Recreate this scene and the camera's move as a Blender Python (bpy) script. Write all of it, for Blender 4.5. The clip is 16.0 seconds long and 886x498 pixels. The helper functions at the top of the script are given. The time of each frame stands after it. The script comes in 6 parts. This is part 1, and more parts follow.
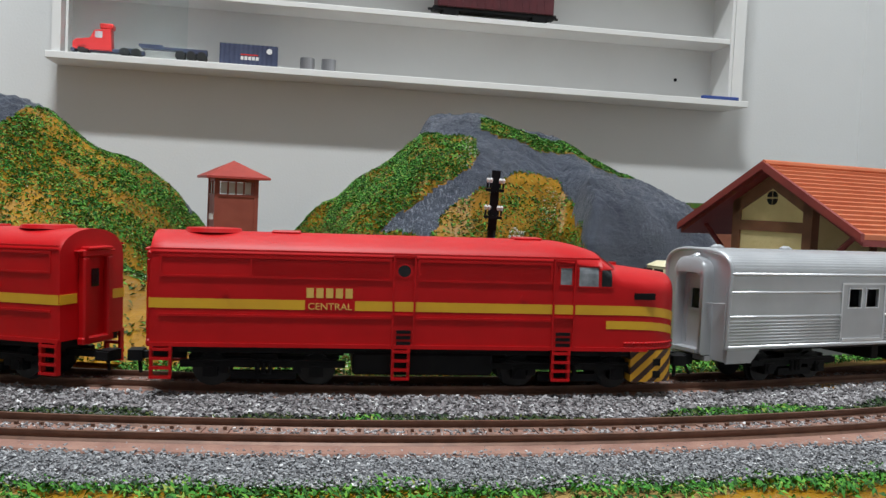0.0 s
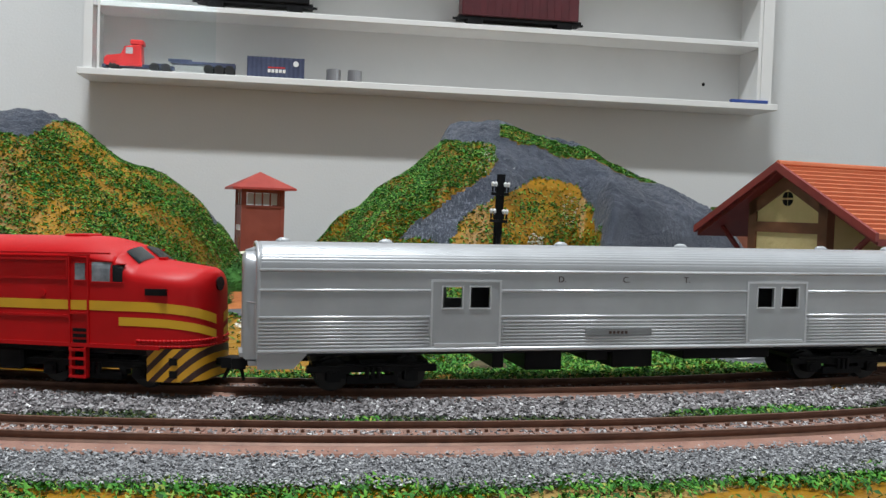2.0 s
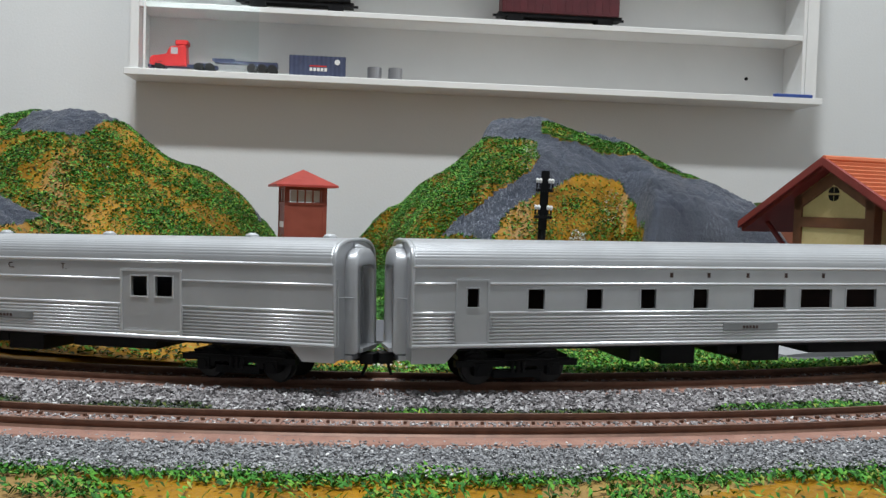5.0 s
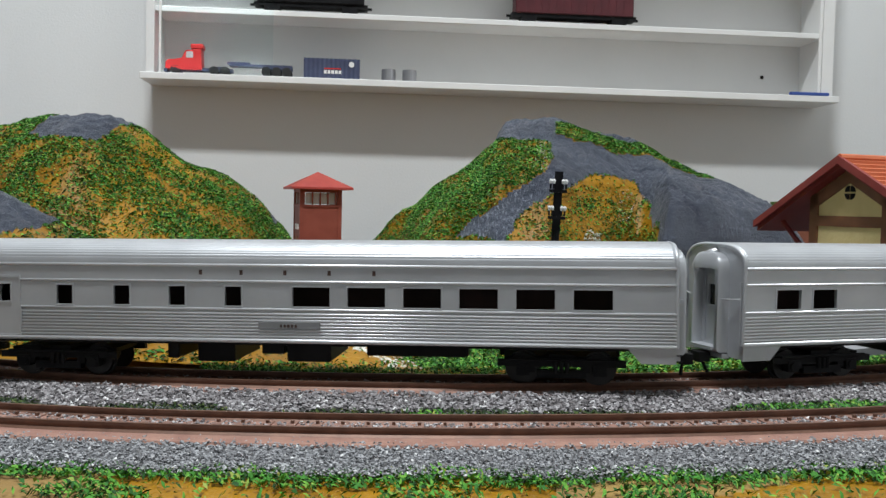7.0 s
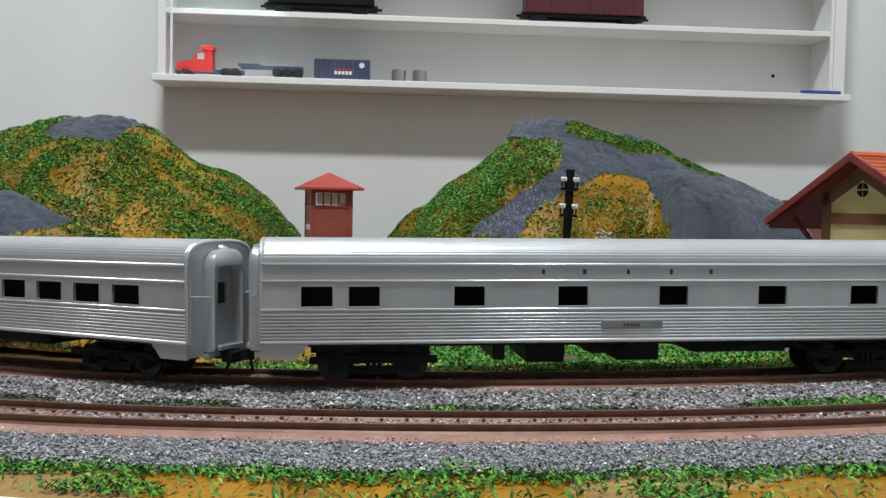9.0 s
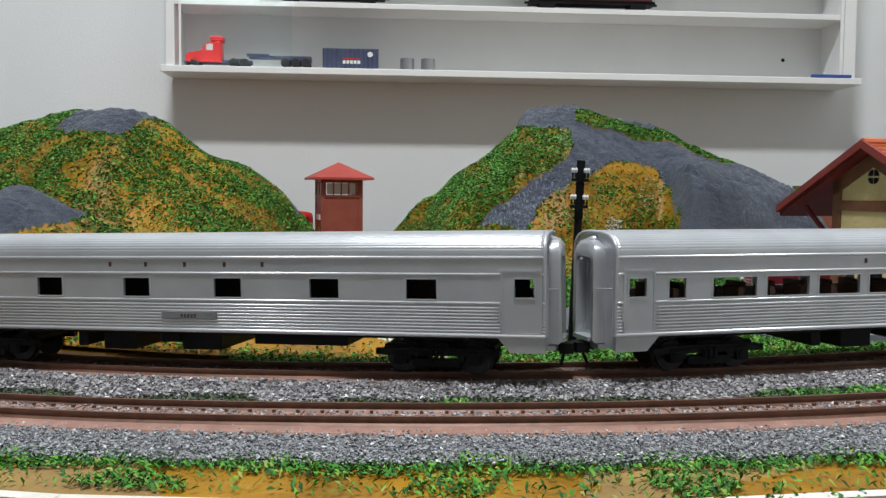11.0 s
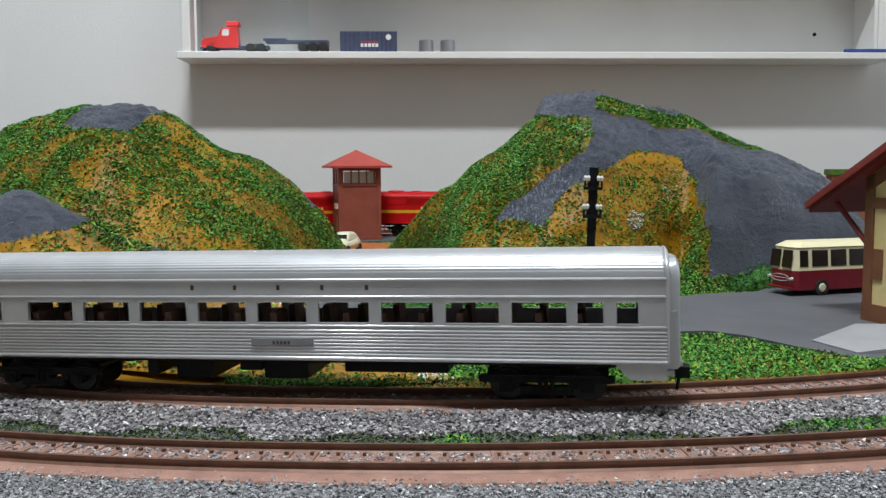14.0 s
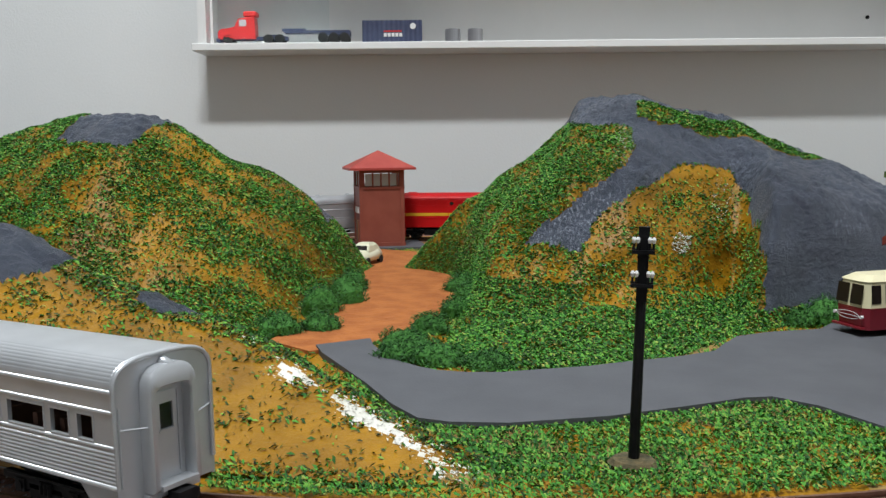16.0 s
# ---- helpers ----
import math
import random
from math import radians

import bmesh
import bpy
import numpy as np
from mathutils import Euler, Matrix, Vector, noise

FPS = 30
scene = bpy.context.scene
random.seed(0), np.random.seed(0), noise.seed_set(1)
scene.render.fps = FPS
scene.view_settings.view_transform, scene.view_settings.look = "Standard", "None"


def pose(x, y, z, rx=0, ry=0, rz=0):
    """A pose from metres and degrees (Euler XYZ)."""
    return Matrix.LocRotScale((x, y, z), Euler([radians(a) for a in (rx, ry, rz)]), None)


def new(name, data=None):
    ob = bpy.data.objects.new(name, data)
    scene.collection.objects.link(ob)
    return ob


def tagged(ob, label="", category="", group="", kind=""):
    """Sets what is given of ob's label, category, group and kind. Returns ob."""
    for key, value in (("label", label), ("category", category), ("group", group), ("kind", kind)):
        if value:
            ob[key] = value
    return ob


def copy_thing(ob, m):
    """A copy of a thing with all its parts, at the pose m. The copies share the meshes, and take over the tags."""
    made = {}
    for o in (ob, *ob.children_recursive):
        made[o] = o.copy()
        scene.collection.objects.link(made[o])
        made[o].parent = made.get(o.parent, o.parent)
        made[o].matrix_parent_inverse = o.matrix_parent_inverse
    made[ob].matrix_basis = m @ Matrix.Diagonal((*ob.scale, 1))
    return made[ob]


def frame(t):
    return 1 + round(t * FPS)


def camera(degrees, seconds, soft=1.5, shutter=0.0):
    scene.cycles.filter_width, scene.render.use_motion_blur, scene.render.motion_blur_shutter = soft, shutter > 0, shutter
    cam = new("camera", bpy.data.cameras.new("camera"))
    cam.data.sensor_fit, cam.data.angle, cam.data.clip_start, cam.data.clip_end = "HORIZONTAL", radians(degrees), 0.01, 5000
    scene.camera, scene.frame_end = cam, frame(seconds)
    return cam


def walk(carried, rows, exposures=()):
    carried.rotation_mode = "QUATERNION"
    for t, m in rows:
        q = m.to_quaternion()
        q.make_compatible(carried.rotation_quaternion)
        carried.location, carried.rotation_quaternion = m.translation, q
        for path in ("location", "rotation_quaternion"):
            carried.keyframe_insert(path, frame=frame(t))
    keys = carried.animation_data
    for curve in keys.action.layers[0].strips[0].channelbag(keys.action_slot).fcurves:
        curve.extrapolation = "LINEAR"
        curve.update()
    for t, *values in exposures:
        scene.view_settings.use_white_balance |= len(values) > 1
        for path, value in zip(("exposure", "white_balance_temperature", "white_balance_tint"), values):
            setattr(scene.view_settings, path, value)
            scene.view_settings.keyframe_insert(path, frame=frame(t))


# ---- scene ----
# The place is a table-top model railway in a room. U: metres of one plan unit (track gauge 0.215 units = 16.5 mm).
U = 0.077
cam = camera(51.7, 16.0, soft=1.4, shutter=0.1)
PATH = [
    (0, 0.0000, -0.2765, 0.0658, 0.79, -2.94, 2.70), (0.5, 0.0011, -0.2747, 0.0637, 1.33, -2.44, 2.71),
    (1, 0.0028, -0.2776, 0.0648, 1.87, -2.29, 2.51), (1.5, 0.0078, -0.2776, 0.0640, 2.52, -2.32, 2.31),
    (2, 0.0121, -0.2782, 0.0640, 3.07, -2.40, 1.90), (2.5, 0.0125, -0.2779, 0.0634, 3.59, -2.48, 1.69),
    (3, 0.0111, -0.2808, 0.0634, 4.13, -2.57, 1.63), (3.5, 0.0101, -0.2796, 0.0630, 4.52, -2.62, 1.67),
    (4, 0.0087, -0.2827, 0.0639, 4.84, -2.71, 1.74), (6.5, 0.0117, -0.2837, 0.0635, 6.26, -2.60, 1.43),
    (7, 0.0105, -0.2840, 0.0639, 6.45, -2.63, 1.33), (7.5, 0.0117, -0.2844, 0.0639, 6.67, -2.63, 1.24),
    (8, 0.0120, -0.2847, 0.0632, 6.83, -2.59, 1.09), (8.5, 0.0108, -0.2849, 0.0628, 7.01, -2.54, 1.13),
    (11, 0.0093, -0.2876, 0.0650, 7.67, -3.42, 0.56), (11.5, 0.0108, -0.2882, 0.0669, 7.88, -3.70, 0.28),
    (12, 0.0100, -0.2841, 0.0675, 8.10, -4.01, 0.19), (12.5, 0.0113, -0.2810, 0.0702, 8.40, -4.28, -0.02),
    (13, 0.0124, -0.2788, 0.0725, 8.75, -4.61, 0.02), (13.5, 0.0121, -0.2761, 0.0755, 9.07, -4.79, -0.07),
    (14, 0.0154, -0.2658, 0.0791, 9.46, -5.03, -0.22), (14.5, 0.0151, -0.2550, 0.0850, 9.79, -5.39, -0.24),
    (15, 0.0160, -0.2428, 0.0922, 10.37, -5.77, -0.40), (15.5, 0.0140, -0.2261, 0.1014, 10.84, -6.10, -0.46),
    (16, 0.0092, -0.2058, 0.1061, 11.41, -6.57, -0.59)]


def aim(yaw, pitch, roll):
    """The way a level camera looks: yaw to the left, pitch up, roll to its left."""
    return Matrix.Rotation(radians(yaw), 4, "Z") @ Matrix.Rotation(radians(90 + pitch), 4, "X") @ Matrix.Rotation(radians(roll), 4, "Z")


walk(cam, [(t, Matrix.Translation((x, y, z)) @ aim(w, p, r)) for t, x, y, z, w, p, r in PATH])

# Light: white ceiling panels of the room and their bounce; a faint even world beyond.
EXPOSURE = 0.0
scene.view_settings.exposure = EXPOSURE
world = bpy.data.worlds.new("world")
world.use_nodes = True
world.node_tree.nodes["Background"].inputs[0].default_value = (0.9, 0.95, 1.0, 1)
world.node_tree.nodes["Background"].inputs[1].default_value = 0.3
scene.world = world


def panel_lamp(x, y, z, sx, sy, power, colour=(0.93, 0.975, 1.0)):
    data = bpy.data.lights.new("ceiling_panel_light", "AREA")
    data.shape, data.size, data.size_y, data.energy, data.color = "RECTANGLE", sx, sy, power, colour
    ob = new("ceiling_panel_light", data)
    ob.matrix_world = pose(x, y, z, 0, 0, 12)
    return ob


CEIL = 1.75
panel_lamp(-0.14, -0.28, CEIL - 0.03, 0.45, 0.14, 35.5)
panel_lamp(-0.25, 0.6, CEIL - 0.03, 0.6, 0.16, 6)


# ---- materials
def material(name, colour, rough=0.6, metal=0.0, coat=0.0):
    m = bpy.data.materials.new(name)
    m.use_nodes = True
    b = m.node_tree.nodes["Principled BSDF"]
    b.inputs["Base Color"].default_value = (*colour, 1)
    b.inputs["Roughness"].default_value, b.inputs["Metallic"].default_value = rough, metal
    b.inputs["Coat Weight"].default_value = coat
    return m


def node(m, kind, **sets):
    n = m.node_tree.nodes.new(kind)
    for key, value in sets.items():
        n.inputs[key.replace("_", " ")].default_value = value
    return n


def link(m, a, b):
    m.node_tree.links.new(a, b)


def coords(m):
    return node(m, "ShaderNodeTexCoord").outputs["Object"]


def noise_of(m, scale, detail=4.0, rough=0.55, where=None):
    n = node(m, "ShaderNodeTexNoise", Scale=scale, Detail=detail, Roughness=rough)
    link(m, where or coords(m), n.inputs["Vector"])
    return n.outputs["Fac"]


def ramp(m, fac, stops):
    r = node(m, "ShaderNodeValToRGB")
    cr = r.color_ramp
    while len(cr.elements) < len(stops):
        cr.elements.new(0.5)
    for e, (p, c) in zip(cr.elements, stops):
        e.position, e.color = p, (*c, 1)
    link(m, fac, r.inputs["Fac"])
    return r.outputs["Color"]


def bump(m, fac, strength, distance):
    b = node(m, "ShaderNodeBump", Strength=strength, Distance=distance)
    link(m, fac, b.inputs["Height"])
    link(m, b.outputs["Normal"], m.node_tree.nodes["Principled BSDF"].inputs["Normal"])


def base_of(m):
    return m.node_tree.nodes["Principled BSDF"].inputs["Base Color"]


def mottled(name, a, b, scale, rough=0.6, metal=0.0, relief=0.0, fine=None, mid=0.5, wide=0.12, coat=0.0):
    """Two colours mixed by noise, with a fine relief."""
    m = material(name, a, rough, metal, coat)
    link(m, ramp(m, noise_of(m, scale, 6), [(mid - wide, a), (mid + wide, b)]), base_of(m))
    if relief:
        bump(m, noise_of(m, fine or scale * 6, 5), 0.6, relief)
    return m


def island_tones(name, stops, rough=0.8):
    """A tone for each loose piece of a joined mesh."""
    m = material(name, stops[0][1], rough)
    g = node(m, "ShaderNodeNewGeometry")
    link(m, ramp(m, g.outputs["Random Per Island"], stops), base_of(m))
    return m


M_WALL = mottled("wall_paint", (0.74, 0.75, 0.75), (0.78, 0.79, 0.79), 2.0, 0.85, relief=0.0004, fine=300)
# The unseen floor is kept dark to lower the bounced light.
M_FLOOR = mottled("room_floor", (0.1, 0.095, 0.09), (0.13, 0.12, 0.115), 8, 0.5)
M_WHITE = mottled("white_melamine", (0.78, 0.78, 0.77), (0.82, 0.82, 0.81), 6, 0.4, relief=0.0001, fine=200)
M_OCHRE = mottled("ochre_paint", (0.36, 0.178, 0.008), (0.22, 0.105, 0.006), 26, 0.4, relief=0.0022, fine=150)
M_OCHRE.node_tree.nodes["Principled BSDF"].inputs["Specular IOR Level"].default_value = 0.2
M_SOIL = mottled("brown_soil", (0.22, 0.13, 0.04), (0.3, 0.19, 0.05), 40, 0.85, relief=0.001, fine=300)
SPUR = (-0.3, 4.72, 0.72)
M_ROCK = mottled("slate_rock_paint", (0.055, 0.066, 0.098), (0.115, 0.134, 0.18), 30, 0.3, wide=0.2)
# dry-brushed pale streaks that run down the rock, and a rough hand-laid relief
rk = node(M_ROCK, "ShaderNodeMapping", Scale=(700.0, 500.0, 130.0))
link(M_ROCK, coords(M_ROCK), rk.inputs["Vector"])
streak = noise_of(M_ROCK, 1.0, 6, 0.65, rk.outputs["Vector"])
patch = noise_of(M_ROCK, 16, 3)
mul = M_ROCK.node_tree.nodes.new("ShaderNodeMath")
mul.operation = "MULTIPLY"
link(M_ROCK, ramp(M_ROCK, streak, [(0.52, (0, 0, 0)), (0.62, (1, 1, 1))]), mul.inputs[0])
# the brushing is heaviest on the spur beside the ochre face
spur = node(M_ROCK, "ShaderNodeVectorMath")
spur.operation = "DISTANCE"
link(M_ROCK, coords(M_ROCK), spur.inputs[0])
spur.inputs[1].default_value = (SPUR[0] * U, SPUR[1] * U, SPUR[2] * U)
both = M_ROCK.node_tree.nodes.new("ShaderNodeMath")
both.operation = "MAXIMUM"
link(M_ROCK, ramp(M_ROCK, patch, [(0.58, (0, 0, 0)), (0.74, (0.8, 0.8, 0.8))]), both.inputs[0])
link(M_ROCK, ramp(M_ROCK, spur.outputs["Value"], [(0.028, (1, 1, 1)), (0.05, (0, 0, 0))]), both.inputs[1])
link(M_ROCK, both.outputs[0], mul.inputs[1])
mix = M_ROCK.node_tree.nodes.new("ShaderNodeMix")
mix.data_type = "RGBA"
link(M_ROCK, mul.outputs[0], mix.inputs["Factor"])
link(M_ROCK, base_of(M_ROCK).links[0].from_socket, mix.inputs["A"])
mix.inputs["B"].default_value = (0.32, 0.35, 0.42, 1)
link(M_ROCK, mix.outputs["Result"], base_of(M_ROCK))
M_ROCK.node_tree.nodes["Principled BSDF"].inputs["Specular IOR Level"].default_value = 0.65
bump(M_ROCK, noise_of(M_ROCK, 190, 10, 0.75), 1.0, 0.006)
M_SNOW = mottled("bare_plaster", (0.75, 0.74, 0.7), (0.6, 0.58, 0.5), 60, 0.6, relief=0.001, fine=300)
M_ASPHALT = mottled("grey_road_foam", (0.078, 0.081, 0.092), (0.092, 0.095, 0.107), 30, 0.8, relief=0.0002, fine=700)
M_DIRT = mottled("red_earth", (0.33, 0.095, 0.018), (0.43, 0.14, 0.03), 60, 0.9, relief=0.003, fine=260)
# The darkest flock tones also stand in for shadowed gaps between the fibres.
M_FLOCK = island_tones("green_flock", [(0.0, (0.006, 0.04, 0.005)), (0.3, (0.02, 0.13, 0.01)), (0.65, (0.065, 0.28, 0.026)), (0.9, (0.16, 0.38, 0.04)), (1.0, (0.36, 0.36, 0.08))])
M_DARKFLOCK = island_tones("dark_flock", [(0.0, (0.006, 0.018, 0.004)), (0.6, (0.02, 0.06, 0.008)), (1.0, (0.1, 0.12, 0.02))])
M_BUSH = island_tones("bush_foliage", [(0.0, (0.006, 0.04, 0.005)), (0.6, (0.02, 0.11, 0.012)), (1.0, (0.045, 0.18, 0.02))])
M_STONE = island_tones("granite_ballast", [(0.0, (0.07, 0.065, 0.065)), (0.35, (0.19, 0.175, 0.18)), (0.75, (0.31, 0.295, 0.305)), (0.96, (0.46, 0.45, 0.46)), (1.0, (0.85, 0.85, 0.85))], 0.65)
M_FINESTONE = island_tones("fine_granite_ballast", [(0.0, (0.13, 0.13, 0.135)), (0.5, (0.26, 0.265, 0.28)), (0.95, (0.4, 0.405, 0.42)), (1.0, (0.8, 0.8, 0.8))], 0.65)
M_GREYGRAVEL = mottled("fine_grey_gravel", (0.11, 0.112, 0.12), (0.2, 0.2, 0.21), 380, 0.8, relief=0.001, fine=700)
M_ROADBED = mottled("salmon_roadbed", (0.33, 0.185, 0.14), (0.25, 0.13, 0.1), 120, 0.85, relief=0.0006, fine=500)
M_RAIL = mottled("rusty_rail", (0.12, 0.06, 0.04), (0.17, 0.085, 0.055), 200, 0.5, 0.3)
M_TIE = mottled("brown_tie", (0.19, 0.105, 0.08), (0.26, 0.15, 0.115), 200, 0.8)
M_BLACK = mottled("black_plastic", (0.006, 0.006, 0.007), (0.012, 0.012, 0.013), 90, 0.5)
M_BLACK.node_tree.nodes["Principled BSDF"].inputs["Specular IOR Level"].default_value = 0.12
# Grey for the unseen west and south walls, added to lower the bounce.
M_GREYWALL = mottled("low_bounce_grey", (0.42, 0.42, 0.42), (0.47, 0.47, 0.47), 2.0, 0.85)


# ---- mesh helpers
def part(name, bm, mat, parent=None, label="", smooth=False, bevel=0.0):
    """One mesh object from a bmesh, under its thing."""
    if bevel:
        bmesh.ops.bevel(bm, geom=list(bm.edges), offset=bevel, segments=1, affect="EDGES", profile=0.7)
    me = bpy.data.meshes.new(name)
    bmesh.ops.recalc_face_normals(bm, faces=bm.faces)
    bm.to_mesh(me)
    bm.free()
    for mm in mat if isinstance(mat, (list, tuple)) else [mat]:
        me.materials.append(mm)
    if smooth:
        me.shade_smooth()
    ob = new(name, me)
    ob.parent = parent
    if label:
        tagged(ob, label)
    return ob


def thing(name, label, category, m=None, group="", kind=""):
    ob = new(name)
    ob.empty_display_size = 0.01
    if m is not None:
        ob.matrix_basis = m
    return tagged(ob, label, category, group, kind)


def slab(bm, x0, x1, y0, y1, z0, z1, k=1.0, turn=None):
    """A box between the given bounds, times k, turned by a matrix."""
    vs = [bm.verts.new((turn @ Vector((x * k, y * k, z * k))) if turn else (x * k, y * k, z * k)) for x in (x0, x1) for y in (y0, y1) for z in (z0, z1)]
    for q in ((0, 1, 3, 2), (4, 6, 7, 5), (0, 4, 5, 1), (2, 3, 7, 6), (0, 2, 6, 4), (1, 5, 7, 3)):
        bm.faces.new([vs[i] for i in q])
    return vs


def rod(bm, a, b, r, n=8, r2=None):
    """A round bar from a to b."""
    a, b = Vector(a), Vector(b)
    q = (b - a).to_track_quat("Z", "Y")
    rings = []
    for p, rr in ((a, r), (b, r if r2 is None else r2)):
        rings.append([bm.verts.new(p + q @ Vector((rr * math.cos(2 * math.pi * i / n), rr * math.sin(2 * math.pi * i / n), 0))) for i in range(n)])
    for i in range(n):
        bm.faces.new((rings[0][i], rings[0][(i + 1) % n], rings[1][(i + 1) % n], rings[1][i]))
    bm.faces.new(rings[0][::-1])
    bm.faces.new(rings[1])


def extrude_profile(bm, prof, x0, x1, k=1.0, caps=True, axis="x"):
    """A closed outline (across, up) drawn out along x."""
    rows = [[bm.verts.new((x * k, y * k, z * k)) for y, z in prof] for x in (x0, x1)]
    n = len(prof)
    for i in range(n):
        bm.faces.new((rows[0][i], rows[0][(i + 1) % n], rows[1][(i + 1) % n], rows[1][i]))
    if caps:
        bm.faces.new(rows[0][::-1])
        bm.faces.new(rows[1])


def plate(bm, pts, z0, z1, k=1.0):
    """A flat polygon in plan, between two heights."""
    lo, hi = [bm.verts.new((x * k, y * k, z0 * k)) for x, y in pts], [bm.verts.new((x * k, y * k, z1 * k)) for x, y in pts]
    n = len(pts)
    bm.faces.new(hi)
    bm.faces.new(lo[::-1])
    for i in range(n):
        bm.faces.new((lo[i], lo[(i + 1) % n], hi[(i + 1) % n], hi[i]))


def curve_of(knots):
    """A smooth function through knots (x, value)."""
    xs, ys = np.array(knots, float).T
    sl = np.gradient(ys, xs)
    sec = np.diff(ys) / np.diff(xs)
    for i in range(1, len(xs) - 1):
        if sec[i - 1] * sec[i] <= 0:
            sl[i] = 0
        else:
            sl[i] = np.sign(sec[i]) * min(abs(sl[i]), 2.5 * min(abs(sec[i]), abs(sec[i - 1])))

    def f(x):
        x = min(max(x, xs[0]), xs[-1])
        i = min(int(np.searchsorted(xs, x, "right")) - 1, len(xs) - 2)
        i = max(i, 0)
        h = xs[i + 1] - xs[i]
        t = (x - xs[i]) / h
        return float((1 + 2 * t) * (1 - t) ** 2 * ys[i] + t * (1 - t) ** 2 * h * sl[i] + t * t * (3 - 2 * t) * ys[i + 1] + t * t * (t - 1) * h * sl[i + 1])

    return f


# ---- the way of the track, in plan units: s grows against the train's way, 0 at the foremost point
def alignment(s, off=0.0):
    """Arcs and straights of the circuit: place and heading at s; off: outwards."""
    a0, a1, r1, r2, r3 = 3.063 / 6.5, -radians(11), 6.5, 4.9, 4.43
    s1 = a1 * r1
    sback = s1 - (math.pi + a1) * r2
    if s < sback:
        return -1.55 + (r1 - r2) * math.sin(a1) - (s - sback), 6.9 - (r1 - r2) * math.cos(a1) + r2 + off, math.pi
    if s <= s1:
        a, r, cx, cy = a1 + (s - s1) / r2, r2 + off, -1.55 + (r1 - r2) * math.sin(a1), 6.9 - (r1 - r2) * math.cos(a1)
    elif s <= 3.063:
        a, r, cx, cy = s / r1, r1 + off, -1.55, 6.9
    elif s <= 4.663:
        d = s - 3.063
        return -1.55 + (r1 + off) * math.sin(a0) + d * math.cos(a0), 6.9 - (r1 + off) * math.cos(a0) + d * math.sin(a0), a0
    else:
        cx, cy = -1.55 + r1 * math.sin(a0) + 1.6 * math.cos(a0) - r3 * math.sin(a0), 6.9 - r1 * math.cos(a0) + 1.6 * math.sin(a0) + r3 * math.cos(a0)
        a, r = a0 + (s - 4.663) / r3, r3 + off
        if a > math.pi:
            return cx - (a - math.pi) * r3, cy + r, math.pi
    return cx + r * math.sin(a), cy - r * math.cos(a), a


def sway(s):
    """How far the laid track strays inwards from the plain arcs."""
    d = s - 0.6
    if d < -2.2:
        n = 0.2022 - 0.1062 * 1.5 * math.tanh((d + 2.2) / 1.5)
    else:
        n = -0.0776 * d + 0.0065 * d * d if d < 5.97 else -0.2316
    fade = min(1.0, max(0.0, (d + 7.5) / 3.5)) if d < 0 else min(1.0, max(0.0, (11 - d) / 4))
    return n * fade * fade * (3 - 2 * fade)


def grade(s, off=0.0):
    """The slight rise of the roadbed towards the station end."""
    x, y, a = alignment(s, off)
    return -(1.3 if s < 0.6 else 0.97) * sway(s) * math.cos(a) / (y + 3.63) if abs(a) < 1.3 else 0.0


def track(s, off=0.0):
    """The place and heading of the laid centre line at s; off: outwards."""
    x, y, a = alignment(s, off)
    n = sway(s)
    return x - math.sin(a) * n, y + math.cos(a) * n, a + (sway(s + 0.05) - sway(s - 0.05)) / 0.1


# ---- the room
AW = radians(11.9)  # the long wall runs askew to the plan


def wall_slab(name, x, y, a, length, thick, z0, z1, mat=None):
    bm = bmesh.new()
    slab(bm, 0, length, 0, thick, z0, z1)
    ob = part(name, bm, mat or M_WALL)
    ob.matrix_basis = Matrix.Translation((x, y, 0)) @ Matrix.Rotation(a, 4, "Z")
    return tagged(ob, "plain painted room wall", "wall", kind="structure")


def along_wall(x, out=0.0):
    """Plan place on the long wall's face, at plan x, out units before it."""
    return x + out * math.sin(AW), 12.77 + math.tan(AW) * (x + 6.9) - out * math.cos(AW)


FLOOR = -0.95
wx, wy = along_wall(-28)
wall_slab("wall_north", wx * U, wy * U, AW, 37.2 * U, 0.1, FLOOR, CEIL)
ex, ey = along_wall(8.4)
wall_slab("wall_east", ex * U, ey * U, AW - math.pi / 2, 3.6, 0.1, FLOOR, CEIL)
wall_slab("wall_west", wx * U - 0.1, wy * U - 3.5, AW + math.pi / 2 - AW, 3.6, 0.1, FLOOR, CEIL, M_GREYWALL)
wall_slab("wall_south", -2.6, -2.2, 0.0, 5.2, 0.1, FLOOR, CEIL, M_GREYWALL)
bm = bmesh.new()
slab(bm, -3, 3.2, -2.4, 2.2, FLOOR - 0.1, FLOOR)
tagged(part("floor", bm, M_FLOOR), "grey-brown room floor", "floor", kind="structure")
bm = bmesh.new()
slab(bm, -3, 3.2, -2.4, 2.2, CEIL, CEIL + 0.1)
tagged(part("ceiling", bm, M_WALL), "plain white room ceiling", "ceiling", kind="structure")

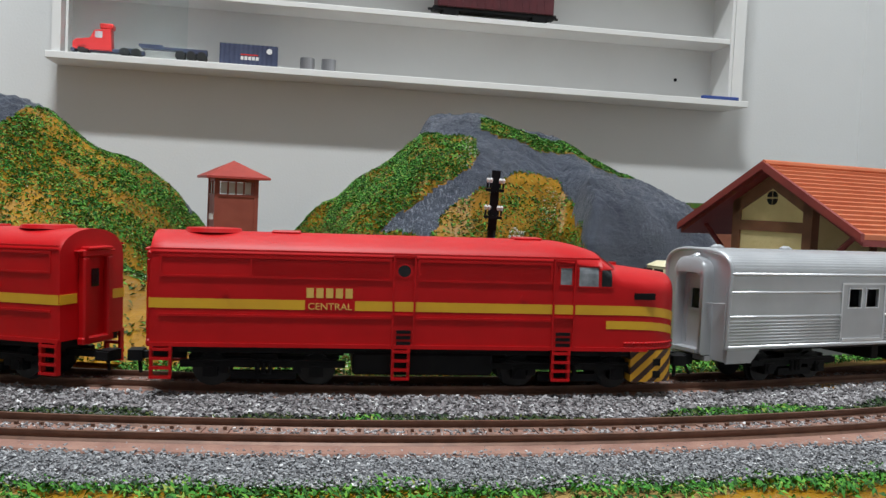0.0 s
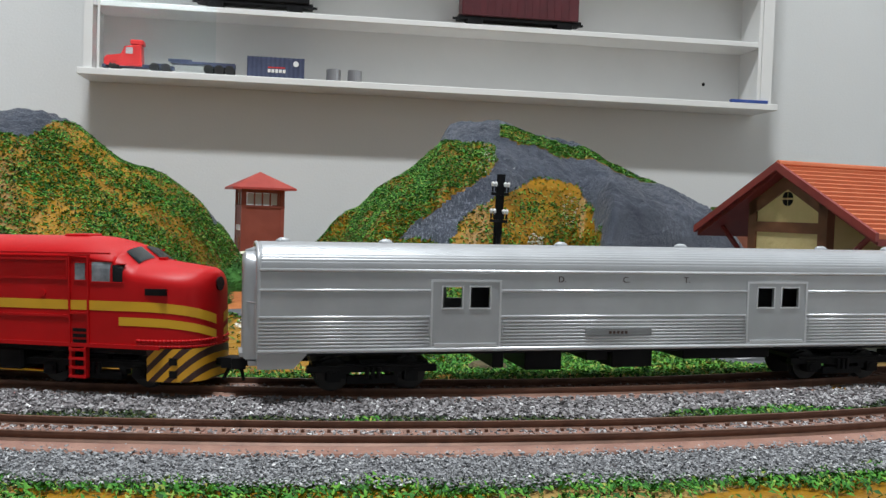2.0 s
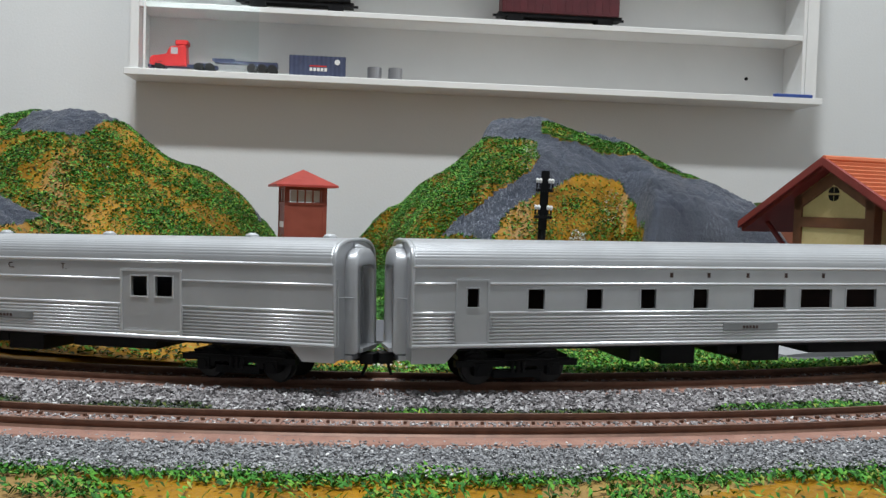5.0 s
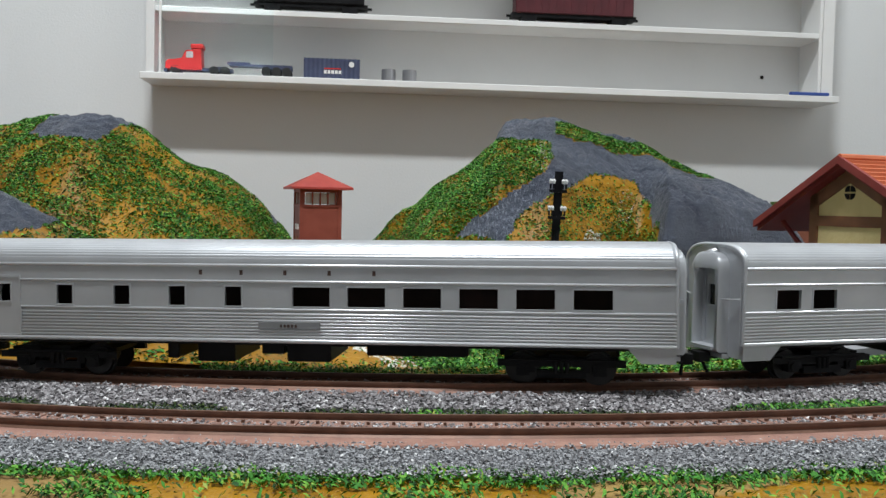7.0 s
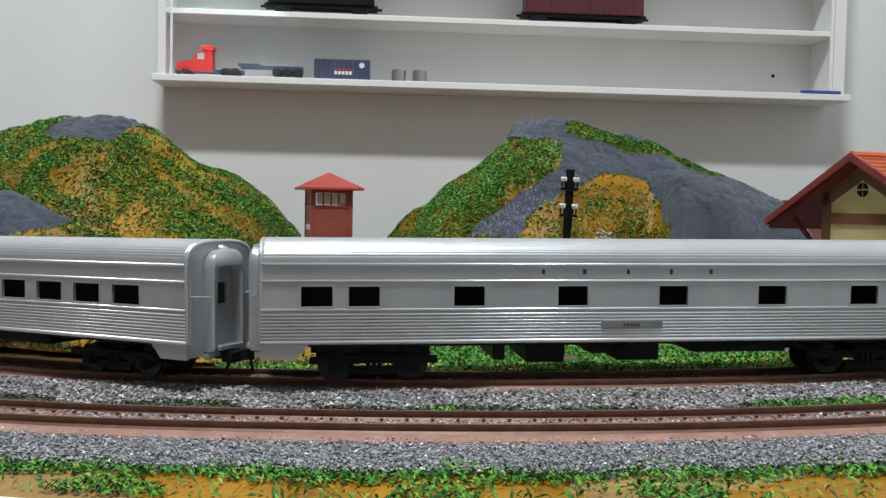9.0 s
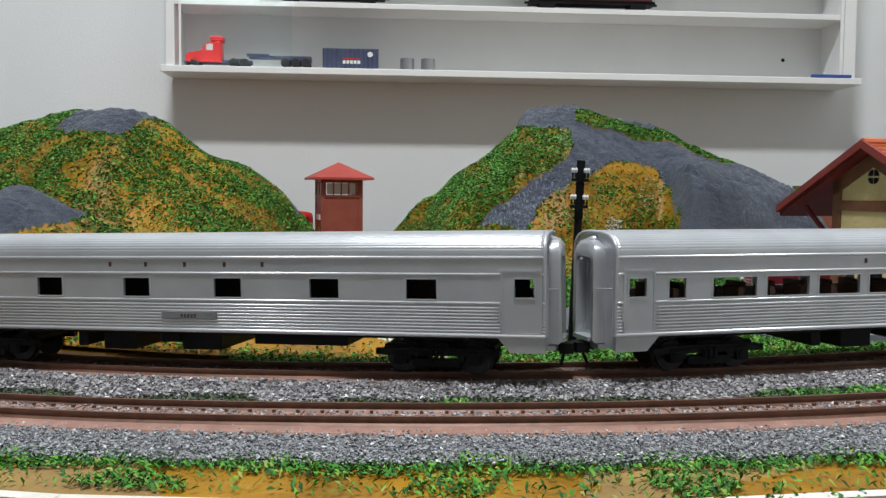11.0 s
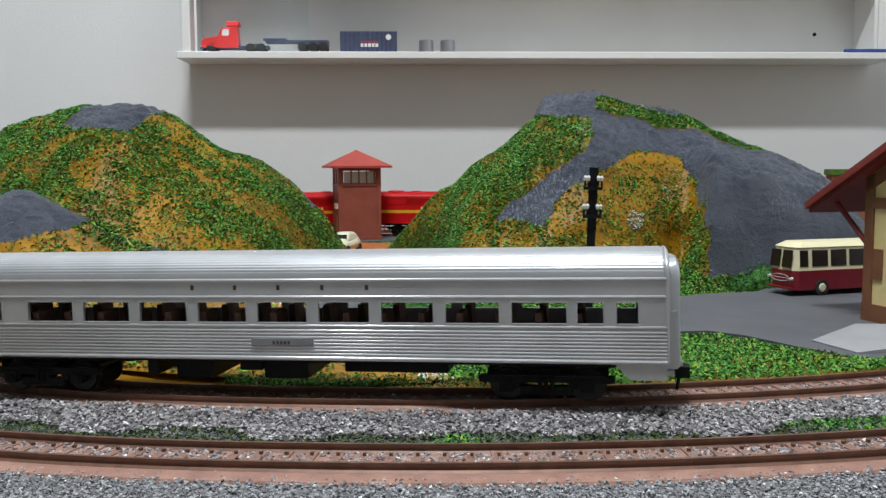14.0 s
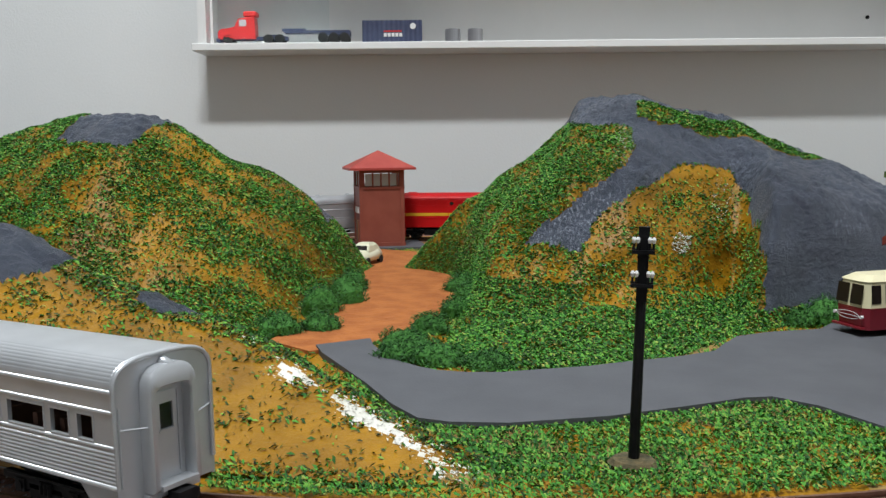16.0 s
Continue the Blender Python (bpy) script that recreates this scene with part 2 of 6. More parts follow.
# ---- the layout table
bm = bmesh.new()
outline = [(-8, 0.6), (-6, -0.2)] + [(-1.55 + 8.3 * math.sin(radians(q)), 6.9 - 8.3 * math.cos(radians(q))) for q in range(-22, 41, 6)] + [(8, 2.4), (8, 12.4), (-8, 11.2)]
plate(bm, outline, -0.5, -0.16, U)
table = thing("layout_table", "model railway table with a white foam edge", "table")
part("tabletop", bm, [M_SOIL], table)
bm = bmesh.new()
for i in range(13):
    (xa, ya), (xb, yb) = outline[i], outline[i + 1]
    d = Vector((xb - xa, yb - ya)).normalized()
    nx, ny = d.y * 0.05, -d.x * 0.05
    plate(bm, [(xa, ya), (xa + nx, ya + ny), (xb + nx, yb + ny), (xb, yb)], -0.5, 0.0, U)
part("front_edging", bm, M_SNOW, table, "white foam edge strip")
bm = bmesh.new()
for lx, ly in ((-7.5, -0.6), (7.4, 0.8), (-7.5, 10.6), (7.4, 11.6)):
    slab(bm, lx - 0.5, lx + 0.5, ly - 0.5, ly + 0.5, FLOOR / U, -0.5, U)
    part("leg", bm, M_WHITE, table)
    bm = bmesh.new()
bm.free()

# ground sheet of the layout, lightly uneven
def sheet(name, x0, x1, y0, y1, nx, ny, height, mats, pick=None, label="", category="ground", kind="structure"):
    xs, ys = np.linspace(x0, x1, nx), np.linspace(y0, y1, ny)
    vs = [(x * U, y * U, height(x, y) * U) for y in ys for x in xs]
    fs = [(j * nx + i, j * nx + i + 1, (j + 1) * nx + i + 1, (j + 1) * nx + i) for j in range(ny - 1) for i in range(nx - 1)]
    me = bpy.data.meshes.new(name)
    me.from_pydata(vs, [], fs)
    for mm in mats:
        me.materials.append(mm)
    if pick:
        me.polygons.foreach_set("material_index", [pick((xs[i] + xs[i + 1]) / 2, (ys[j] + ys[j + 1]) / 2) for j in range(ny - 1) for i in range(nx - 1)])
    me.shade_smooth()
    return tagged(new(name, me), label, category, kind=kind)


def n2(x, y, f, k=0.0):
    return noise.noise(Vector((x * f, y * f, k)))


def near_rail(x, y):
    """The alignment's s and the outward offset of a plan place before the hills."""
    if x < -2.79:
        a = math.atan2(x + 1.855, 5.329 - y)
        return -1.248 + (a + radians(11)) * 4.9, math.hypot(x + 1.855, y - 5.329) - 4.9
    a = math.atan2(x + 1.55, 6.9 - y)
    return a * 6.5, math.hypot(x + 1.55, y - 6.9) - 6.5


def radius_off(x, y):
    """How far outwards of the inner track's centre line a plan place lies, on the front curve."""
    s, o = near_rail(x, y)
    return o + sway(s)


def ground_lift(x, y):
    if y > 2.2:
        return 0.0
    s, o = near_rail(x, y)
    f = min(1.0, max(0.0, (o + 0.9) / 0.5))
    return max(-0.07, grade(s, min(o, 1.4))) * f if o < 2.0 else 0.0


def ground_z(x, y):
    return -0.012 + ground_lift(x, y) + 0.012 * n2(x, y, 2.5) + 0.006 * n2(x, y, 9)


sheet("ground", -7.9, 7.6, -1.38, 11.2, 300, 250, lambda x, y: ground_z(x, y) - (0.03 if y < 0.9 else 0) - (0.4 if math.hypot(x + 1.55, y - 6.9) > 8.3 and y < 3 else 0), [M_OCHRE, M_SOIL],
      lambda x, y: int(n2(x, y, 1.1, 5) > 0.15), "ochre painted layout ground with patches of soil", "ground")

# ---- hills: a crest profile over x, a front foot, a crest line and a back foot
def hill(name, label, crest, front, ridge, back, rise, x0, x1, nx, nv, rough, pick, cliff=None):
    zc, yf, yr, yb = curve_of(crest), curve_of(front), curve_of(ridge), curve_of(back)
    rs = curve_of(rise)

    def point(x, v):
        """v: 0 at the front foot, 1 on the crest, 2 at the back foot."""
        h = zc(x)
        if v <= 1:
            y, z = yf(x) + (yr(x) - yf(x)) * v, h * rs(v)
            if cliff:
                w = min(1.0, max(0.0, (x - 0.95) / 0.35))
                z += (h * CLIFF(v) - z) * w * w * (3 - 2 * w)
        else:
            y, z = yr(x) + (yb(x) - yr(x)) * (v - 1), h * (1 - (v - 1) ** 1.8)
        k = min(1.0, h * 2) * min(1, 4 * v) * min(1, 3 * (2 - v))
        z += k * rough * (0.09 * n2(x, y, 1.3, 2) + 0.05 * n2(x + 0.3 * z, y, 3.1, 7) + 0.02 * n2(x, y + z, 9, 3))
        if pick(x, y, z) == 1:
            crack = max(0.0, 1 - 9 * abs(n2(x + 0.2 * n2(x, z, 5, 2), 0.8 * z + y, 2.3, 21)))
            z += k * (0.022 * n2(x, y, 13, 5) + 0.014 * n2(x, y + z, 24, 6) - 0.03 * crack * crack)
        y += k * rough * 0.10 * n2(x, z, 2.6, 11)
        return x, y, max(z, -0.04) - 0.02

    xs, vs_ = np.linspace(x0, x1, nx), np.linspace(0, 2, nv)
    pts = [point(x, v) for v in vs_ for x in xs]
    fs = [(j * nx + i, j * nx + i + 1, (j + 1) * nx + i + 1, (j + 1) * nx + i) for j in range(nv - 1) for i in range(nx - 1)]
    me = bpy.data.meshes.new(name)
    me.from_pydata([(x * U, y * U, z * U) for x, y, z in pts], [], fs)
    for mm in (M_OCHRE, M_ROCK, M_SNOW, M_SOIL):
        me.materials.append(mm)
    kinds = []
    for f in fs:
        c = np.mean([pts[i] for i in f], axis=0)
        kinds.append(pick(*c))
    me.polygons.foreach_set("material_index", kinds)
    me.shade_smooth()
    ob = tagged(new(name, me), label, "hill")
    FLOCKED.append((np.array(pts), fs, kinds))
    return ob


FLOCKED = []
CLIFF = curve_of([(0, 0), (0.06, 0.12), (0.13, 0.48), (0.2, 0.66), (0.35, 0.78), (0.6, 0.89), (1, 1)])


def spot(x, z, cx, cz, rx, rz, k, wob=0.35):
    """Whether (x, z) lies in a ragged oval."""
    return ((x - cx) / rx) ** 2 + ((z - cz) / rz) ** 2 + wob * n2(x, z, 6, k) < 1


GREEN_EDGE = curve_of([(-0.66, 0.58), (-0.59, 0.66), (-0.33, 0.88), (-0.11, 1.05), (0.12, 1.22), (0.2, 1.32)])
OCHRE_EDGE = curve_of([(-0.3, 0.45), (-0.22, 0.55), (-0.16, 0.66), (-0.05, 0.82), (0.17, 0.95), (0.44, 1.1), (0.54, 1.16), (0.91, 1.17), (1.05, 1.0), (1.15, 0.7), (1.16, 0.1)])


def right_kind(x, y, z):
    wx_, wz = x + 0.05 * n2(y, z, 6, 8), z + 0.05 * n2(x, y, 6, 9)
    if z < 0.1 + 0.04 * n2(x, y, 8) or (y > 7.2 and z < 0.6):
        return 0
    if abs(y - (5.92 + 0.22 * (x - 0.3))) < 0.17 + 0.06 * n2(x, y, 7) and 0.2 < x < 2.05 and z > 1.2:
        return 0
    if wx_ > 1.16 or (wx_ > -0.3 and wz > OCHRE_EDGE(wx_) and wx_ > 0.16):
        return 1
    if -0.66 < wx_ <= 0.16:
        if wx_ > -0.3 and wz < OCHRE_EDGE(wx_):
            return 0
        if wz < 0.53 + 0.1 * max(0, -0.3 - wx_):
            return 0
        if wz < GREEN_EDGE(wx_):
            return 1
    if z > 1.53 + 0.05 * n2(x, y, 5, 4) and x > -0.55:
        return 1
    return 0


hill("hill", "rounded hill of green turf, ochre soil and slate rock beside a road",
     [(-2.3, 0.02), (-2.0, 0.36), (-1.63, 0.72), (-1.28, 0.95), (-0.7, 1.38), (-0.47, 1.6), (-0.33, 1.84), (0.0, 1.88), (0.45, 1.81), (0.85, 1.67), (1.12, 1.53), (1.64, 1.31), (2.1, 1.13), (2.5, 0.9), (2.75, 0.6), (3.0, 0.02)],
     [(-2.3, 7.0), (-1.9, 6.8), (-1.5, 6.1), (-1.3, 5.2), (-1.12, 3.6), (-0.7, 2.75), (0.5, 3.4), (0.85, 3.95), (1.3, 4.45), (2.2, 4.95), (3.0, 5.3)],
     [(-2.3, 7.2), (-1.5, 6.8), (-0.5, 6.5), (1, 6.4), (3, 6.2)], [(-2.3, 7.8), (0, 8.6), (3, 7.4)],
     [(0, 0), (0.2, 0.04), (0.38, 0.13), (0.5, 0.4), (0.6, 0.62), (0.72, 0.78), (0.86, 0.92), (1, 1)], -2.3, 3.0, 340, 300, 1.0, right_kind, cliff=True)


def left_kind(x, y, z):
    if z > 1.42 + 0.08 * n2(x, y, 4, 2) and -4.95 < x < -4.1 and y < 6:
        return 1
    if y > 6.1 and z > 0.6:
        return 1
    return 0


hill("hill", "steep green and ochre hill with a flat rock top",
     [(-6.7, 0.02), (-6.5, 1.05), (-6.16, 1.42), (-5.86, 1.54), (-5.6, 1.61), (-5.36, 1.65), (-4.8, 1.69), (-4.38, 1.71), (-4.22, 1.7), (-4.08, 1.61), (-3.96, 1.52), (-3.7, 1.29), (-3.44, 1.15), (-3.18, 1.0), (-3.0, 0.85), (-2.9, 0.73), (-2.82, 0.55), (-2.74, 0.3), (-2.66, 0.02)],
     [(-6.15, 4.6), (-5, 3.4), (-4, 3.0), (-3, 3.3), (-2.5, 3.9)], [(-6.15, 5.6), (-4.5, 5.3), (-3.2, 5.8), (-2.5, 6.2)],
     [(-6.15, 6.6), (-4.5, 7.6), (-3.2, 7.6), (-2.5, 7.2)],
     [(0, 0), (0.1, 0.1), (0.3, 0.38), (0.5, 0.65), (0.7, 0.85), (0.85, 0.95), (1, 1)], -6.7, -2.66, 200, 170, 0.7, left_kind)


def mound_kind(x, y, z):
    if spot(x, z, -3.92, 0.74, 0.56, 0.22, 2) or spot(x, y, -2.6, 2.55, 0.27, 0.33, 5):
        return 1
    d = abs((y - 1.39) - (-1.1 - x) * 0.75)
    if -2.1 < x < -0.5 and d < 0.012 + 0.15 * n2(x, y, 4, 9) + 0.09 * n2(x, y, 19, 3):
        return 2
    return 0


hill("mound", "low ochre mound with rock top and plaster streaks",
     [(-5.6, 0.02), (-5.2, 0.5), (-4.6, 0.76), (-4.2, 0.86), (-4, 0.9), (-3.55, 0.77), (-3.2, 0.6), (-2.6, 0.45), (-2, 0.33), (-1.3, 0.17), (-0.8, 0.07), (-0.3, 0.01)],
     [(-5.6, 3.2), (-5, 2.45), (-4, 1.6), (-3, 1.12), (-2, 0.9), (-1, 0.85), (-0.3, 0.95)], [(-5.6, 3.6), (-4, 2.7), (-2.6, 2.3), (-1.3, 1.65), (-0.3, 1.05)],
     [(-5.6, 4.2), (-4, 3.5), (-2.6, 3.1), (-1.9, 2.7), (-1.3, 1.95), (-0.3, 1.2)],
     [(0, 0), (0.2, 0.25), (0.45, 0.55), (0.7, 0.82), (1, 1)], -5.6, -0.3, 160, 90, 0.6, mound_kind)

# ---- roads
bm = bmesh.new()
road = [(-1.95, 3.16), (-1.83, 2.94), (-1.32, 2.23), (-1.08, 1.86), (-0.89, 1.64), (-0.72, 1.6), (-0.43, 1.63), (0.04, 1.82), (0.51, 2.11), (0.74, 2.27), (0.89, 2.32), (1.1, 2.18), (1.32, 1.88), (1.62, 1.55), (4.2, 2.9), (4.2, 5.9), (2.4, 5.0),
        (1.7, 4.6), (1.5, 4.22), (1.12, 4.05), (0.88, 3.86), (0.77, 3.6), (0.69, 3.38), (0.45, 3.18), (0.17, 3.02), (-0.1, 2.84), (-0.37, 2.72), (-0.6, 2.61), (-0.79, 2.58), (-0.98, 2.6), (-1.12, 2.67), (-1.3, 2.82), (-1.41, 2.96), (-1.55, 3.2), (-1.64, 3.42)]
plate(bm, road, -0.05, 0.025, U)
tagged(part("road", bm, M_ASPHALT), "smooth grey foam-sheet road", "road", kind="structure")
bm = bmesh.new()
dirt = [(-1.95, 3.02), (-1.62, 3.3), (-1.51, 3.63), (-1.38, 4.19), (-1.33, 5.0), (-1.4, 5.58), (-1.6, 6.4), (-1.9, 7.1), (-2.2, 7.7), (-2.4, 8.6), (-3.9, 9.2), (-3.6, 8.2), (-2.95, 7.5), (-2.6, 6.6), (-2.4, 5.8), (-2.25, 5.0), (-2.3, 4.1), (-2.35, 3.3)]
plate(bm, dirt, -0.05, 0.012, U)
tagged(part("road", bm, M_DIRT), "red earth road between two hills", "road", kind="structure")

# ---- tracks: roadbed, ties, rails, for the inner and the outer circuit
RAILTOP = 0.03
GAUGE = 0.215


def ribbon(bm, s0, s1, step, cross, k=U):
    """Draws a closed cross-section (outward, up) along the track."""
    n, rows = max(2, int((s1 - s0) / step)), []
    for i in range(n + 1):
        s = s0 + (s1 - s0) * i / n
        row = []
        for o, z in cross:
            x, y, a = track(s, o)
            row.append(bm.verts.new((x * k, y * k, (z + grade(s, o)) * k)))
        rows.append(row)
    m = len(cross)
    for a, b in zip(rows, rows[1:]):
        for i in range(m):
            bm.faces.new((a[i], a[(i + 1) % m], b[(i + 1) % m], b[i]))
    bm.faces.new(rows[0][::-1])
    bm.faces.new(rows[-1])


OUTER = 0.85
for offset, label in ((0.0, "inner"), (OUTER, "outer")):
    t_ob = thing("railway_track", "%s circuit of rusty rails on a salmon roadbed" % label, "railway track", group="tracks")
    bm = bmesh.new()
    ribbon(bm, -17.0, 17.7, 0.12, [(offset - 0.22, -0.06), (offset - 0.19, -0.008), (offset - 0.12, -0.004), (offset + 0.12, -0.004), (offset + 0.2, -0.01), (offset + 0.24, -0.06)])
    part("roadbed", bm, M_ROADBED, t_ob, "salmon-brown roadbed")
    for side in (-1, 1):
        bm = bmesh.new()
        c, g = offset + side * GAUGE / 2, 0.008
        ribbon(bm, -17.0, 17.7, 0.08, [(c - 0.016, -0.004), (c - 0.004, 0.006), (c - g, 0.019), (c - g, RAILTOP), (c + g, RAILTOP), (c + g, 0.019), (c + 0.004, 0.006), (c + 0.016, -0.004)])
        part("rail", bm, M_RAIL, t_ob, "rust-brown steel rail")
    tie_me = spike_me = None
    s = -4.6
    while s < 4.6:
        x, y, a = track(s, offset)
        if tie_me is None:
            bm = bmesh.new()
            slab(bm, -0.0165, 0.0165, -0.1, 0.1, -0.02, 0.001, U)
            first = part("tie", bm, M_TIE, t_ob)
            tie_me = first.data
            ob = first
        else:
            ob = new("tie", tie_me)
            ob.parent = t_ob
        ob.matrix_basis = Matrix.Translation((x * U, y * U, grade(s, offset) * U)) @ Matrix.Rotation(a, 4, "Z")
        if offset:
            if spike_me is None:
                bm = bmesh.new()
                slab(bm, -0.006, 0.006, -0.006, 0.006, -0.01, 0.012, U)
                sp = part("spike", bm, M_RAIL, t_ob, "small rusty spike")
                spike_me = sp.data
            else:
                sp = new("spike", spike_me)
                sp.parent = t_ob
            sp.matrix_basis = ob.matrix_basis @ Matrix.Translation((0, 0.055 * U, 0))
        s += 0.085


def pieces(name, count, place, size, mat, label, category, seed, flat=0.7, sides=6):
    """Many small angular stones as one joined mesh."""
    rng = np.random.default_rng(seed)
    base = np.array([(1, 0, 0), (-1, 0, 0), (0, 1, 0), (0, -1, 0), (0, 0, 1), (0, 0, -1)], float)
    tri = np.array([(0, 2, 4), (2, 1, 4), (1, 3, 4), (3, 0, 4), (2, 0, 5), (1, 2, 5), (3, 1, 5), (0, 3, 5)])
    P = place(rng, count)
    n = len(P)
    V = base[None] * rng.uniform(0.55, 1.25, (n, 6, 1)) + rng.uniform(-0.35, 0.35, (n, 6, 3))
    a = rng.uniform(0, 6.283, n)
    t = rng.uniform(-1.2, 1.2, n)
    V = np.stack([V[..., 0], V[..., 1] * np.cos(t)[:, None] - V[..., 2] * np.sin(t)[:, None], V[..., 1] * np.sin(t)[:, None] + V[..., 2] * np.cos(t)[:, None]], -1)
    V = np.stack([V[..., 0] * np.cos(a)[:, None] - V[..., 1] * np.sin(a)[:, None], V[..., 0] * np.sin(a)[:, None] + V[..., 1] * np.cos(a)[:, None], V[..., 2] * flat], -1)
    V = (V * (size * rng.uniform(0.6, 1.4, n))[:, None, None] + P[:, None]) * U
    F = (tri[None] + 6 * np.arange(n)[:, None, None]).reshape(-1, 3)
    me = bpy.data.meshes.new(name)
    me.from_pydata(V.reshape(-1, 3).tolist(), [], F.tolist())
    me.materials.append(mat)
    return tagged(new(name, me), label, category, kind="stuff")


def along(o0, o1, s0, s1, zlo, zhi, gap=None):
    def place(rng, n):
        s, o = rng.uniform(s0, s1, n), rng.uniform(o0, o1, n)
        out = []
        for a, b, h in zip(s, o, rng.uniform(zlo, zhi, n)):
            x, y, _ = track(a, b)
            if gap and gap(x, y, b):
                continue
            out.append((x, y, h + grade(a, b)))
        return np.array(out)
    return place


# ballast shoulders
bm = bmesh.new()
ribbon(bm, -6, 6, 0.15, [(0.18, -0.06), (0.2, -0.018), (0.42, -0.02), (OUTER - 0.19, -0.03), (OUTER - 0.18, -0.06)])
ribbon(bm, -6, 6, 0.15, [(OUTER + 0.17, -0.06), (OUTER + 0.19, -0.02), (OUTER + 0.5, -0.035), (OUTER + 0.54, -0.07)])
ribbon(bm, -6, 6, 0.15, [(-0.3, -0.06), (-0.25, -0.03), (-0.19, -0.02), (-0.17, -0.06)])
tagged(part("ballast_bed", bm, M_GREYGRAVEL), "grey gravel bed beside the tracks", "gravel", kind="structure")
pieces("ballast", 40000, along(0.15, 0.6, -4.2, 4.4, -0.025, 0.0, lambda x, y, b: b > 0.46 and n2(x, y, 1.9, 6) > (0.58 - b) * 4 - 0.3), 0.0108, M_STONE, "grey and white granite ballast between the tracks", "gravel", 3)
pieces("ballast", 44000, along(OUTER + 0.125, OUTER + 0.53, -3.8, 3.8, -0.03, -0.008), 0.0066, M_FINESTONE, "fine grey granite ballast before the outer track", "gravel", 4)
pieces("ballast", 9000, along(-0.1, 0.1, -3.8, 4.2, -0.012, 0.0), 0.0075, M_STONE, "loose ballast between the rails", "gravel", 5)
pieces("ballast", 14000, along(OUTER - 0.1, OUTER + 0.1, -3.6, 3.8, -0.012, 0.0), 0.0075, M_STONE, "loose ballast between the rails", "gravel", 6)

# ---- turf: loose flock fibres as joined pieces
def flakes(name, P, size, mat, label, seed, up=0.6, category="turf"):
    """Small bent fibres, each a thin tetrahedron, at the places P."""
    rng = np.random.default_rng(seed)
    n = len(P)
    P = np.asarray(P, float)
    a, lift = rng.uniform(0, 6.283, n), rng.uniform(-0.1, up, n)
    ln = size * rng.uniform(0.6, 1.5, n)
    d = np.stack([np.cos(a) * np.cos(lift), np.sin(a) * np.cos(lift), np.sin(lift)], -1) * ln[:, None]
    w = np.stack([-np.sin(a), np.cos(a), 0 * a], -1) * (ln * rng.uniform(0.2, 0.4, n))[:, None]
    h = np.stack([0 * a, 0 * a, ln * rng.uniform(0.18, 0.4, n)], -1)
    V = np.stack([P - d * 0.5, P + w * 0.5 + h * 0.3, P - w * 0.5 + h, P + d * 0.5 + h * 0.6], 1) * U
    tri = np.array([(0, 1, 2), (1, 3, 2), (0, 3, 1), (0, 2, 3)])
    F = (tri[None] + 4 * np.arange(n)[:, None, None]).reshape(-1, 3)
    me = bpy.data.meshes.new(name)
    me.from_pydata(V.reshape(-1, 3).tolist(), [], F.tolist())
    me.materials.append(mat)
    return tagged(new(name, me), label, category, kind="stuff")


def over_hill(pts, fs, kinds, per_unit, rng, want):
    """Random places on the turf faces of a hill where want(x, y, z) allows."""
    fs = np.array(fs)
    q = pts[fs]
    area = np.linalg.norm(np.cross(q[:, 2] - q[:, 0], q[:, 3] - q[:, 1]), axis=1) / 2
    area[np.array(kinds) == 1] = 0
    area[np.array(kinds) == 2] *= 0.06
    n = int(area.sum() * per_unit)
    pick_ = rng.choice(len(fs), n, p=area / area.sum())
    u, v = rng.random((n, 1)), rng.random((n, 1))
    c = q[pick_]
    p = (c[:, 0] * (1 - u) + c[:, 1] * u) * (1 - v) + (c[:, 3] * (1 - u) + c[:, 2] * u) * v
    keep = [rng.random() < want(*r) for r in p]
    return p[np.array(keep)]


def patchy(seed, f=2.2, low=0.12, high=0.95, bias=0.0):
    def want(x, y, z):
        v = n2(x + 0.6 * z, y * 0.7 + z, f, seed) + 0.45 * n2(x, y + z, f * 3, seed + 3) + bias
        return low + (high - low) * min(1, max(0, 0.5 + 2.2 * v))
    return want


rng = np.random.default_rng(7)


def right_want(x, y, z):
    yellow = -0.2 < x < 1.16 and 0.14 + 0.06 * n2(x, y, 5, 3) < z < OCHRE_EDGE(x) and y < 5.8
    if yellow:
        return 0.08 + (0.6 if z < 0.45 else 0.42 if z < 0.95 else 0.12) * max(0, n2(x, z, 4, 2) + 0.42)
    if z < 0.3:
        return 0.95
    if x < -0.7 and z < 0.8 and y < 6:
        return 0.22 + 0.4 * (n2(x, y, 3) > 0.0)
    return patchy(4, 2.2, 0.3, 1.0, 0.08)(x, y, z)


def mound_want(x, y, z):
    crest_y = 2.7 + (x + 4) * -0.31 if x < -1.3 else 1.65 - (x + 1.3) * 0.6
    if y > crest_y - 0.12:
        return 0.9
    if z < 0.1 + 0.05 * n2(x, y, 5) and radius_off(x, y) > -0.5:
        return 0.5
    return (0.22 if x < -2.3 else 0.07) + 0.3 * (n2(x, z + y, 3.2, 4) > 0.22)


